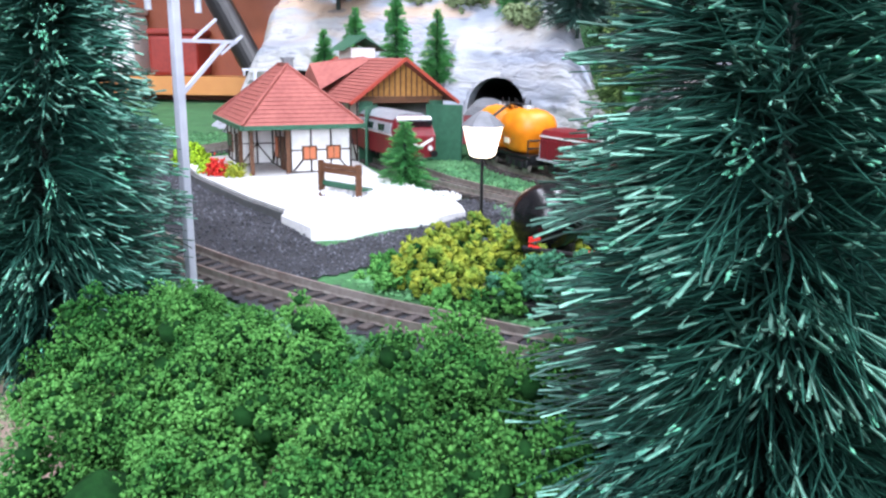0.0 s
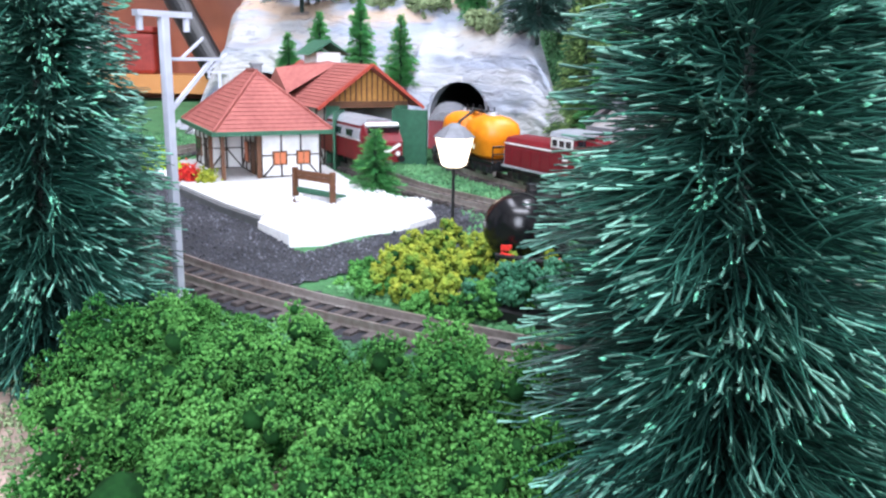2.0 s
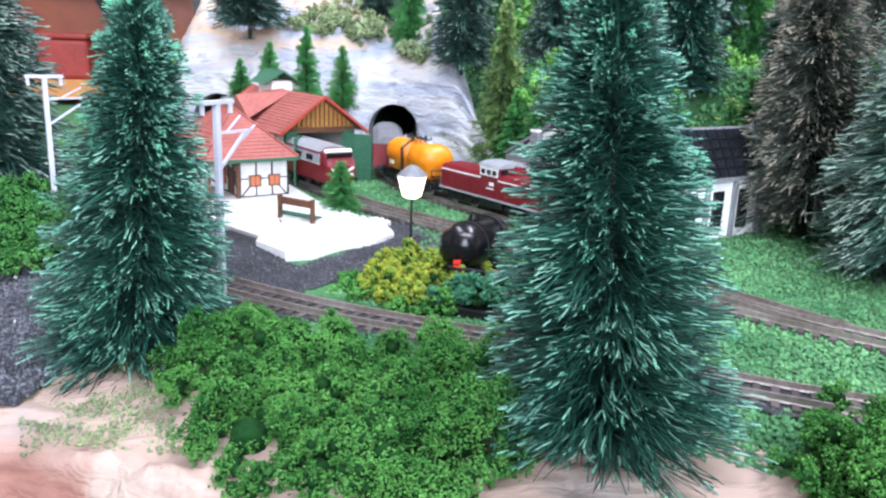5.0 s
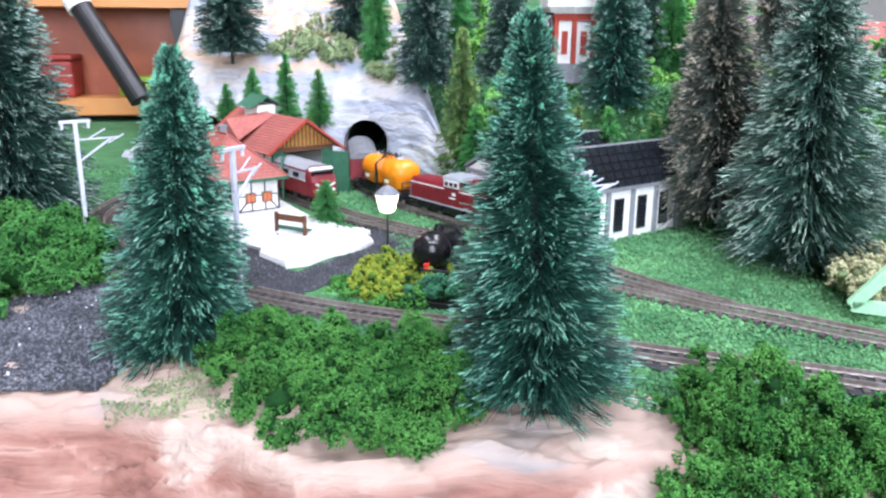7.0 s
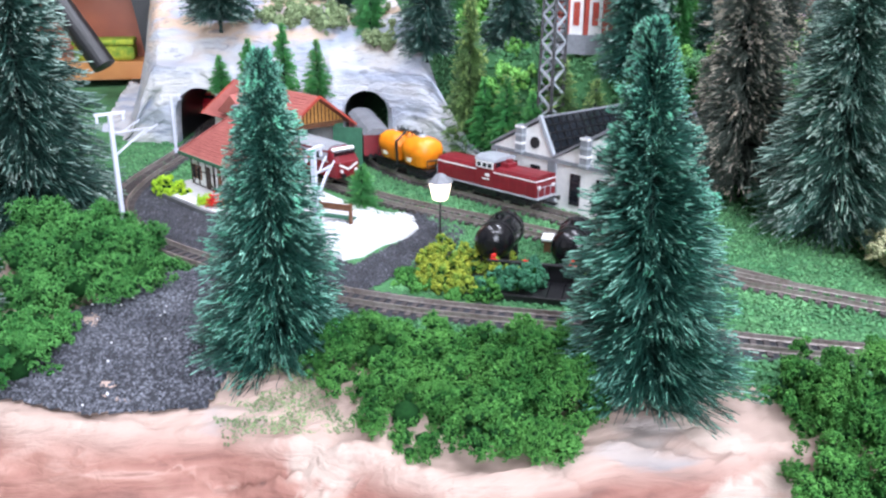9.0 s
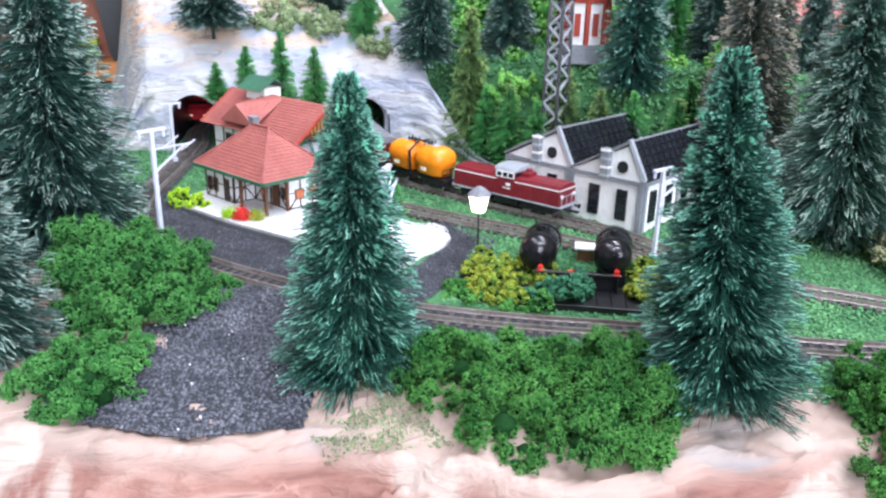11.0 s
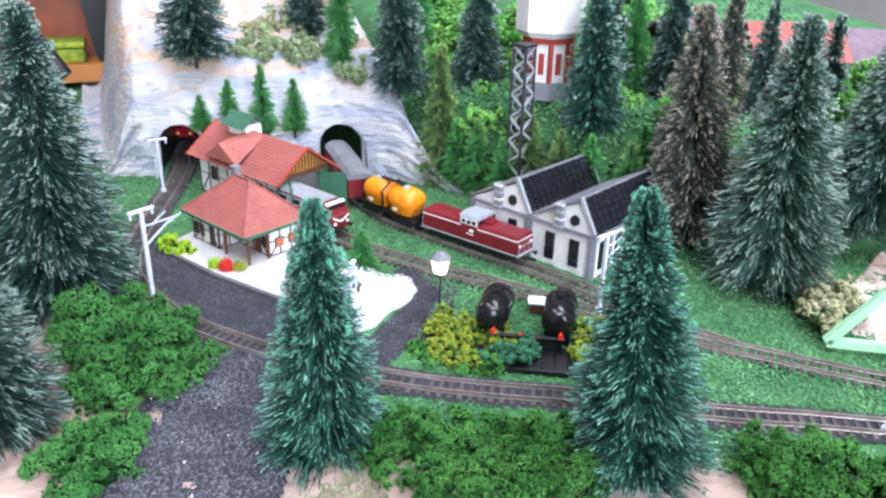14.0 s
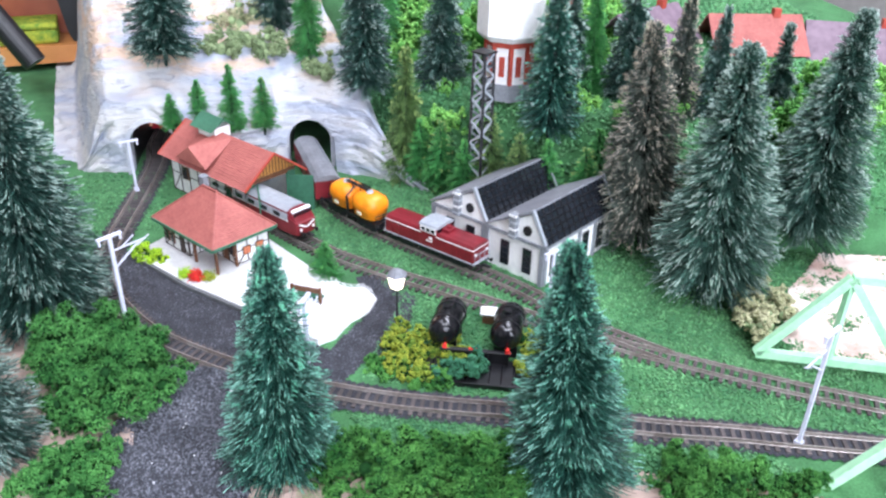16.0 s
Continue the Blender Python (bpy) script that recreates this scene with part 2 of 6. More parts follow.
M["shelf"] = mat("light_wood", srgb(206, 140, 80), 0.45, srgb(184, 118, 64), 40, 0.1, coarse=6)
M["wallpaint"] = mat("room_wall_paint", srgb(186, 184, 180), 0.9, srgb(172, 170, 166), 40, 0.1, coarse=3)
M["floor"] = mat("room_floor", srgb(112, 104, 96), 0.6, srgb(92, 86, 78), 20, 0.1, coarse=3)
M["brick"] = mat("brick_red_trim", srgb(176, 72, 56), 0.7, srgb(150, 56, 44), 600, 0.2)
M["purple"] = mat("faded_purple_roof", srgb(122, 102, 114), 0.7, srgb(100, 82, 94), 200, 0.2)
M["flower"] = mat("red_flowers", srgb(226, 50, 40), 0.7, srgb(190, 36, 30), 900, 0.4, island=0.3)
M["oxide"] = mat("oxide_red", srgb(150, 48, 40), 0.5, srgb(128, 38, 32), 300, 0.08)
M["trim"] = mat("grey_stone_trim", srgb(134, 138, 144), 0.7, srgb(112, 116, 122), 600, 0.2)


# ---- builders ----
def link(name, mesh, material, parent=None, label="", kind=""):
    ob = new(name, mesh)
    if material and not mesh.materials:
        mesh.materials.append(material)
    ob.parent = parent
    if label or kind:
        tagged(ob, label, kind=kind)
    return ob


def part(name, bm, material, parent, label="", kind=""):
    me = bpy.data.meshes.new(name)
    bm.to_mesh(me)
    bm.free()
    return link(name, me, material, parent, label, kind)


def thing(name, m, label, category, group="", kind=""):
    ob = new(name)
    ob.empty_display_size = 0.005
    ob.matrix_world = m
    return tagged(ob, label, category, group, kind)


def B():
    return bmesh.new()


def box(bm, c, s, turn=None, bevel=0.0):
    m = Matrix.Translation(c) @ (turn or Matrix()) @ Matrix.Diagonal((*s, 1))
    r = bmesh.ops.create_cube(bm, size=1, matrix=m)
    if bevel:
        edges = list({e for v in r["verts"] for e in v.link_edges})
        bmesh.ops.bevel(bm, geom=edges, offset=bevel, segments=2, affect="EDGES", profile=0.5)
    return bm


def cyl(bm, p, q, r, r2=None, n=10, caps=True):
    p, q = Vector(p), Vector(q)
    m = Matrix.Translation((p + q) / 2) @ (q - p).to_track_quat("Z", "Y").to_matrix().to_4x4()
    bmesh.ops.create_cone(bm, cap_ends=caps, segments=n, radius1=r, radius2=r if r2 is None else r2, depth=(q - p).length, matrix=m)
    return bm


def loft(bm, sections):
    """Closed sections of equal count, skinned and capped."""
    rings = [[bm.verts.new(p) for p in s] for s in sections]
    n = len(rings[0])
    for a, b in zip(rings, rings[1:]):
        for i in range(n):
            bm.faces.new((a[i], a[(i + 1) % n], b[(i + 1) % n], b[i]))
    bm.faces.new(rings[0][::-1])
    bm.faces.new(rings[-1])
    bmesh.ops.recalc_face_normals(bm, faces=bm.faces)
    return bm


def prism(bm, outline, x0, x1):
    """An outline in (y, z) drawn out along x."""
    return loft(bm, [[(x0, y, z) for y, z in outline], [(x1, y, z) for y, z in outline]])


def array_mesh(name, verts, faces, smooth=False):
    me = bpy.data.meshes.new(name)
    verts, faces = np.asarray(verts, np.float32), np.asarray(faces, np.int32)
    me.vertices.add(len(verts))
    me.vertices.foreach_set("co", verts.ravel())
    k = faces.shape[1]
    me.loops.add(len(faces) * k)
    me.loops.foreach_set("vertex_index", faces.ravel())
    me.polygons.add(len(faces))
    me.polygons.foreach_set("loop_start", np.arange(len(faces), dtype=np.int32) * k)
    if smooth:
        me.polygons.foreach_set("use_smooth", np.ones(len(faces), dtype=bool))
    me.update(calc_edges=True)
    return me


OCT_V = np.array([(1, 0, 0), (-1, 0, 0), (0, 1, 0), (0, -1, 0), (0, 0, 1), (0, 0, -1)], float)
OCT_F = np.array([(0, 2, 4), (2, 1, 4), (1, 3, 4), (3, 0, 4), (2, 0, 5), (1, 2, 5), (3, 1, 5), (0, 3, 5)])


def ico_template():
    bm = bmesh.new()
    bmesh.ops.create_icosphere(bm, subdivisions=1, radius=1)
    bm.verts.index_update()
    v = np.array([p.co[:] for p in bm.verts])
    f = np.array([[p.index for p in q.verts] for q in bm.faces])
    bm.free()
    return v, f


def balls(name, spheres):
    """One mesh of many small round lumps (x, y, z, r)."""
    v, f = ico_template()
    S = np.asarray(spheres)
    V = S[:, None, :3] + v[None] * S[:, None, 3:]
    F = f[None] + (np.arange(len(S)) * len(v))[:, None, None]
    return array_mesh(name, V.reshape(-1, 3), F.reshape(-1, 3), True)


def turns(rng, n):
    q = rng.normal(size=(n, 4))
    q /= np.linalg.norm(q, axis=1)[:, None]
    w, x, y, z = q.T
    return np.stack([np.stack([1 - 2 * (y * y + z * z), 2 * (x * y - z * w), 2 * (x * z + y * w)], 1),
                     np.stack([2 * (x * y + z * w), 1 - 2 * (x * x + z * z), 2 * (y * z - x * w)], 1),
                     np.stack([2 * (x * z - y * w), 2 * (y * z + x * w), 1 - 2 * (x * x + y * y)], 1)], 1)


TET_V = np.array([(1, 1, 1), (1, -1, -1), (-1, 1, -1), (-1, -1, 1)], float) * 0.75
TET_F = np.array([(0, 1, 2), (0, 3, 1), (0, 2, 3), (1, 3, 2)])


def chips(name, pts, lo, hi, rng):
    """Crumbs of foam, one at each point."""
    n = len(pts)
    s = rng.uniform(lo, hi, (n, 1, 1)) * rng.uniform(0.6, 1.4, (n, 4, 1))
    v = np.einsum("nij,kj->nki", turns(rng, n), TET_V) * s + np.asarray(pts)[:, None, :]
    f = TET_F[None] + (np.arange(n) * 4)[:, None, None]
    return array_mesh(name, v.reshape(-1, 3), f.reshape(-1, 3))


def granules(name, pts, lo, hi, rng):
    """Small irregular grains, one at each point."""
    n = len(pts)
    s = rng.uniform(lo, hi, (n, 1, 1)) * rng.uniform(0.6, 1.3, (n, 6, 1))
    v = np.einsum("nij,kj->nki", turns(rng, n), OCT_V) * s + np.asarray(pts)[:, None, :]
    f = OCT_F[None] + (np.arange(n) * 6)[:, None, None]
    return array_mesh(name, v.reshape(-1, 3), f.reshape(-1, 3))


def smooth(pts, n=24):
    """Catmull-Rom through plan points."""
    p = [np.array(q, float) for q in pts]
    p = [2 * p[0] - p[1]] + p + [2 * p[-1] - p[-2]]
    out = []
    for a, b, c, d in zip(p, p[1:], p[2:], p[3:]):
        for i in range(n):
            t = i / n
            out.append(0.5 * (2 * b + (c - a) * t + (2 * a - 5 * b + 4 * c - d) * t * t + (3 * b - a - 3 * c + d) * t ** 3))
    out.append(p[-2])
    out = np.array(out)
    s = np.concatenate([[0], np.cumsum(np.linalg.norm(np.diff(out, axis=0), axis=1))])
    return out, s


def along(path, d):
    out, s = path
    x, y = np.interp(d, s, out[:, 0]), np.interp(d, s, out[:, 1])
    x2, y2 = np.interp(d + 0.001, s, out[:, 0]), np.interp(d + 0.001, s, out[:, 1])
    x1, y1 = np.interp(d - 0.001, s, out[:, 0]), np.interp(d - 0.001, s, out[:, 1])
    return x, y, math.degrees(math.atan2(y2 - y1, x2 - x1))


# ---- lie of the land ----
EDGE_X = (-0.60, -0.169, -0.12, -0.09, -0.05, -0.03, 0.02, 0.08, 0.12, 0.16, 0.60)
EDGE_Y = (0.215, 0.190, 0.168, 0.163, 0.136, 0.113, 0.116, 0.100, 0.072, 0.045, -0.10)
FACE_X = (-0.60, -0.20, -0.16, -0.112, -0.092, -0.066, -0.045, -0.010, 0.006, 0.022, 0.055, 0.10, 0.16, 0.20, 0.26, 0.40, 0.60)
FACE_Y = (0.60, 0.570, 0.556, 0.540, 0.532, 0.518, 0.508, 0.503, 0.506, 0.506, 0.470, 0.412, 0.345, 0.300, 0.265, 0.25, 0.25)


def step(a, b, v):
    t = np.clip((v - a) / (b - a), 0, 1)
    return t * t * (3 - 2 * t)


def land(x, y):
    """Height of the ground."""
    z = -0.0055 + 0.0045 * step(0.22, 0.30, y)
    d = np.interp(x, EDGE_X, EDGE_Y) - y
    z = z - 0.008 * step(-0.05, 0.0, d) - np.maximum(d, 0) * 1.5
    e = y - np.interp(x, FACE_X, FACE_Y)
    slope = 0.068 * step(0.0, 0.055, e) + 0.12 * np.maximum(e - 0.05, 0)
    return np.maximum(z, -0.20) + np.where(x > 0.05, slope, 0.0) * step(0.05, 0.10, x)


def sheet(name, inside, material, lift, res=0.004, bounds=(-0.6, 0.6, 0.0, 1.0), rough=0.0, kind="structure", label="", crag=0.0):
    """A patch of ground that follows the land, where inside(x, y)."""
    x0, x1, y0, y1 = bounds
    xs, ys = np.arange(x0, x1 + res / 2, res), np.arange(y0, y1 + res / 2, res)
    X, Y = np.meshgrid(xs, ys)
    Z = land(X, Y) + lift
    if rough:
        for k, a in ((37.0, 1.0), (91.0, 0.55), (230.0, 0.3)):
            Z = Z + rough * a * np.array([[noise.noise((x * k, y * k, 3.1)) for x in xs] for y in ys])
    if crag:
        # broken ledges that run along the edge, fading out on the level top
        fall = step(-0.012, 0.012, np.interp(X, EDGE_X, EDGE_Y) - Y)
        def field(kx, ky, seed):
            return np.array([[noise.noise((x * kx + y * kx * 0.45, y * ky + x * ky * 0.45, seed)) for x in xs] for y in ys])
        Z = Z + crag * fall * (step(-0.06, 0.05, field(14, 62, 1.0)) - 0.5) + 0.5 * crag * fall * (step(-0.05, 0.05, field(38, 150, 4.0)) - 0.5) + 0.35 * crag * np.abs(field(90, 120, 7.0))
    idx = np.arange(X.size).reshape(X.shape)
    f = np.stack([idx[:-1, :-1], idx[:-1, 1:], idx[1:, 1:], idx[1:, :-1]], -1).reshape(-1, 4)
    v = np.stack([X, Y, Z], -1).reshape(-1, 3)
    c = v[f].mean(1)
    f = f[inside(c[:, 0], c[:, 1])]
    used, inv = np.unique(f, return_inverse=True)
    me = array_mesh(name, v[used], inv.reshape(f.shape), True)
    ob = link(name, me, material)
    return tagged(ob, label, kind=kind)


def in_poly(poly):
    def test(x, y):
        r = np.zeros(np.shape(x), bool)
        for (xa, ya), (xb, yb) in zip(poly, poly[1:] + poly[:1]):
            hit = ((ya > y) != (yb > y)) & (x < (xb - xa) * (y - ya) / (yb - ya + 1e-12) + xa)
            r ^= hit
        return r
    return test


def strew(name, test, bounds, count, lo, hi, material, seed, label, lift=0.0):
    rng = np.random.default_rng(seed)
    x0, x1, y0, y1 = bounds
    p = np.stack([rng.uniform(x0, x1, count), rng.uniform(y0, y1, count)], 1)
    p = p[test(p[:, 0], p[:, 1])]
    pts = np.stack([p[:, 0], p[:, 1], land(p[:, 0], p[:, 1]) + lift], 1)
    ob = link(name, (chips if "turf" in name else granules)(name, pts, lo, hi, rng), material)
    return tagged(ob, label, name.replace("_", " "), kind="stuff")


front = smooth([(-0.030, 0.75), (-0.060, 0.68), (-0.086, 0.60), (-0.093, 0.545), (-0.112, 0.48), (-0.130, 0.42), (-0.136, 0.372), (-0.127, 0.333), (-0.110, 0.298), (-0.083, 0.267), (-0.055, 0.243),
                (-0.033, 0.227), (-0.011, 0.212), (0.015, 0.197), (0.043, 0.182), (0.097, 0.149), (0.128, 0.133), (0.16, 0.115), (0.25, 0.065), (0.36, 0.0)])
back = smooth([(0.36, -0.005), (0.275, 0.065), (0.212, 0.121), (0.179, 0.150), (0.150, 0.179), (0.121, 0.209), (0.076, 0.262), (0.052, 0.288), (0.022, 0.324),
               (0.001, 0.353), (-0.014, 0.382), (-0.031, 0.418), (-0.060, 0.475)])
siding = smooth([(0.138, 0.192), (0.112, 0.235), (0.095, 0.272), (0.078, 0.302), (0.060, 0.334), (0.042, 0.366), (0.027, 0.397), (0.019, 0.428), (0.0165, 0.458), (0.020, 0.492), (0.033, 0.56)])

# ---- the room and the ground ----
def slab(name, c, s, material):
    bm = box(B(), c, s)
    return tagged(part(name, bm, material, None), kind="structure")


slab("floor", (0, 0.2, -0.925), (4.4, 4.8, 0.05), M["floor"])
slab("ceiling", (0, 0.2, 1.70), (4.4, 4.8, 0.05), M["wallpaint"])
slab("wall_north", (0, 2.55, 0.39), (4.4, 0.10, 2.56), M["wallpaint"])
for c, sz in (((-1.525, -2.15, 0.39), (1.35, 0.10, 2.56)), ((1.525, -2.15, 0.39), (1.35, 0.10, 2.56)), ((0, -2.15, -0.36), (1.70, 0.10, 1.06)), ((0, -2.15, 1.49), (1.70, 0.10, 0.36))):
    slab("wall_south", c, sz, M["wallpaint"])
# made-up window, out of view, that gives the added lamp a place
fill_window = thing("fill_window", pose(0, -2.15, 0.74), "unseen white window frame added behind the front fill lamp", "window", "", "structure")
for c, sz in (((-0.83, 0, 0), (0.04, 0.06, 1.14)), ((0.83, 0, 0), (0.04, 0.06, 1.14)), ((0, 0, 0), (0.04, 0.06, 1.14)), ((0, 0, -0.55), (1.62, 0.06, 0.04)), ((0, 0, 0.55), (1.62, 0.06, 0.04))):
    part("window_frame", box(B(), c, sz), M["white"], fill_window)
slab("wall_west", (-2.15, 0.2, 0.39), (0.10, 4.58, 2.56), M["wallpaint"])
slab("wall_east", (2.15, 0.2, 0.39), (0.10, 4.58, 2.56), M["wallpaint"])


def beyond_edge(x, y):
    return np.interp(x, EDGE_X, EDGE_Y) - y


def tan_ground(x, y):
    return (beyond_edge(x, y) > np.interp(x, (-0.06, 0.0, 0.05, 0.09), (-0.060, -0.045, -0.040, -0.030))) | ((x < -0.085) & (y < 0.372) & (x < -0.108 - 0.62 * (y - 0.25)))


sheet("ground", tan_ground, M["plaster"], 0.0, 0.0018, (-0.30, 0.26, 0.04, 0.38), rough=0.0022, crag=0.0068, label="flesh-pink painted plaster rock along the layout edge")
sheet("lawn", lambda x, y: ~tan_ground(x, y) | (y > 0.378), M["turf_base"], 0.0, 0.006, (-0.5, 0.55, 0.03, 1.0), rough=0.0005, label="green scatter turf base of the layout")
table = thing("layout_table", pose(0, 0.45, -0.9), "plain wooden table carrying the model railway layout", "table")
part("tabletop", box(B(), (0, 0.05, 0.68), (1.05, 0.9, 0.02)), M["wood"], table)
for sx in (-0.48, 0.48):
    for sy in (-0.35, 0.45):
        part("leg", box(B(), (sx, sy, 0.335), (0.05, 0.05, 0.67)), M["wood"], table)

# green turf, gravel yards, white grit
strew("turf", in_poly([(-0.02, 0.235), (0.10, 0.158), (0.30, 0.05), (0.45, 0.2), (0.20, 0.29), (0.06, 0.46), (0.0, 0.46), (-0.012, 0.37), (0.015, 0.33), (0.02, 0.29), (0.0, 0.265)]),
      (-0.05, 0.45, 0.03, 0.47), 110000, 0.0005, 0.0011, M["turf"], 3, "green foam turf scattered between the tracks", 0.0003)
strew("turf", in_poly([(-0.30, 0.30), (-0.145, 0.36), (-0.12, 0.44), (-0.07, 0.42), (-0.05, 0.50), (-0.10, 0.54), (-0.30, 0.57)]), (-0.3, -0.05, 0.3, 0.57), 9000, 0.0006, 0.0013, M["turf"], 4,
      "green foam turf beside the tunnel track", 0.0003)
strew("turf", in_poly([(-0.034, 0.214), (0.05, 0.168), (0.13, 0.122), (0.145, 0.10), (0.10, 0.112), (0.05, 0.138), (-0.03, 0.180)]), (-0.04, 0.15, 0.1, 0.22), 22000, 0.0005, 0.0011, M["turf"], 14, "green foam turf between the front track and the bushes", 0.0003)
strew("turf", in_poly([(0.07, 0.43), (0.2, 0.30), (0.5, 0.24), (0.5, 0.62), (0.05, 0.62)]), (0.05, 0.5, 0.24, 0.62), 34000, 0.0009, 0.0022, M["turf"], 15, "green foam turf over the hill", 0.0004)
YARD = [(-0.150, 0.36), (-0.128, 0.41), (-0.115, 0.405), (-0.061, 0.308), (-0.030, 0.262), (0.004, 0.29), (0.004, 0.325), (0.020, 0.326), (0.030, 0.29), (0.012, 0.258), (-0.018, 0.245), (-0.03, 0.235), (-0.088, 0.247), (-0.138, 0.290)]
sheet("gravel_yard", in_poly(YARD), M["gravel_base"], 0.0006, 0.002, (-0.16, 0.03, 0.22, 0.42), label="dark grey gravel yard beside the platform")
strew("gravel", in_poly(YARD), (-0.16, 0.03, 0.22, 0.42), 22000, 0.0002, 0.00055, M["gravel"], 5, "loose dark grey gravel beside the platform", 0.0008)
ASH = [(-0.102, 0.272), (-0.072, 0.258), (-0.078, 0.20), (-0.093, 0.170), (-0.128, 0.176), (-0.160, 0.196), (-0.172, 0.212), (-0.152, 0.222), (-0.140, 0.240), (-0.120, 0.256)]
sheet("ash_slope", in_poly(ASH), M["gravel_base"], 0.0022, 0.002, (-0.2, -0.05, 0.15, 0.29), label="slope of dark grey ash ballast")
strew("ash_gravel", in_poly(ASH), (-0.2, -0.05, 0.15, 0.29), 36000, 0.00025, 0.0008, M["gravel"], 6, "coarse dark grey ash gravel on the slope", 0.0023)
strew("pebble", in_poly(ASH), (-0.2, -0.05, 0.15, 0.29), 60, 0.0003, 0.0008, M["snow"], 7, "a few white pebbles lying on the ash slope", 0.0030)

strew("dry_turf", in_poly([(-0.096, 0.178), (-0.088, 0.158), (-0.066, 0.150), (-0.050, 0.146), (-0.056, 0.168), (-0.058, 0.205), (-0.075, 0.205)]), (-0.1, -0.04, 0.14, 0.21), 9000, 0.0002, 0.00045, M["foam_grey"], 9,
      "grey-green dry turf round the fir's foot", 0.0006)


def plate(name, outline, z0, z1, material, label, kind="structure"):
    bm = B()
    loft(bm, [[(x, y, z0) for x, y in outline], [(x, y, z1) for x, y in outline]])
    return tagged(part(name, bm, material, None), label, kind=kind)


plate("pavement", [(-0.118, 0.398), (-0.092, 0.350), (-0.061, 0.306), (-0.042, 0.283), (-0.030, 0.296), (-0.020, 0.345), (-0.040, 0.40), (-0.085, 0.425)], -0.006, 0.0025, M["paving"], "pale paved station platform with dark kerb")
bm = B()
rngs = random.Random(4)
ring = [(-0.046, 0.284), (-0.034, 0.268), (-0.024, 0.270), (-0.012, 0.281), (0.000, 0.286), (0.008, 0.296), (0.005, 0.308), (-0.006, 0.312), (-0.014, 0.330), (-0.026, 0.345), (-0.034, 0.320)]
cx, cy = -0.018, 0.302
loft(bm, [[(cx + (x - cx) * k, cy + (y - cy) * k, z) for x, y in ring] for k, z in ((1.0, -0.006), (1.0, 0.0012), (0.96, 0.0028), (0.85, 0.0038), (0.5, 0.0044))])
tagged(part("white_grit_bank", bm, M["snow"], None), "flat bank of bright white grit beside the station", "grit bank", kind="structure")
strew("white_grit", in_poly(ring), (-0.05, 0.01, 0.265, 0.35), 6000, 0.0002, 0.0005, M["snow"], 8, "loose white grit on the station bank", 0.006)

def beside(path, lo, hi, w):
    left, right = [], []
    for d_ in np.linspace(lo, hi, 60):
        x, y, h = along(path, d_)
        nx, ny = -math.sin(radians(h)) * w, math.cos(radians(h)) * w
        left.append((x + nx, y + ny))
        right.append((x - nx, y - ny))
    return left + right[::-1]


sheet("track_bed", in_poly(beside(front, 0.14, front[1][-1] - 0.05, 0.0105)), M["gravel_base"], 0.0009, 0.002, (-0.16, 0.34, 0.0, 0.56), rough=0.0002, label="dark grey ballast bed under the track")
plate("kerb", [(-0.1205, 0.3985), (-0.0935, 0.3485), (-0.0625, 0.3045), (-0.0425, 0.2805), (-0.0405, 0.2825), (-0.0605, 0.3065), (-0.0915, 0.3505), (-0.1175, 0.3985)], -0.006, 0.0019, M["kerb"], "dark grey platform kerb")

# ---- rock hill with two tunnel mouths ----
PORTALS = ((-0.0935, 0.0175, 0.039), (0.0222, 0.0168, 0.0370))  # middle x, half width, height


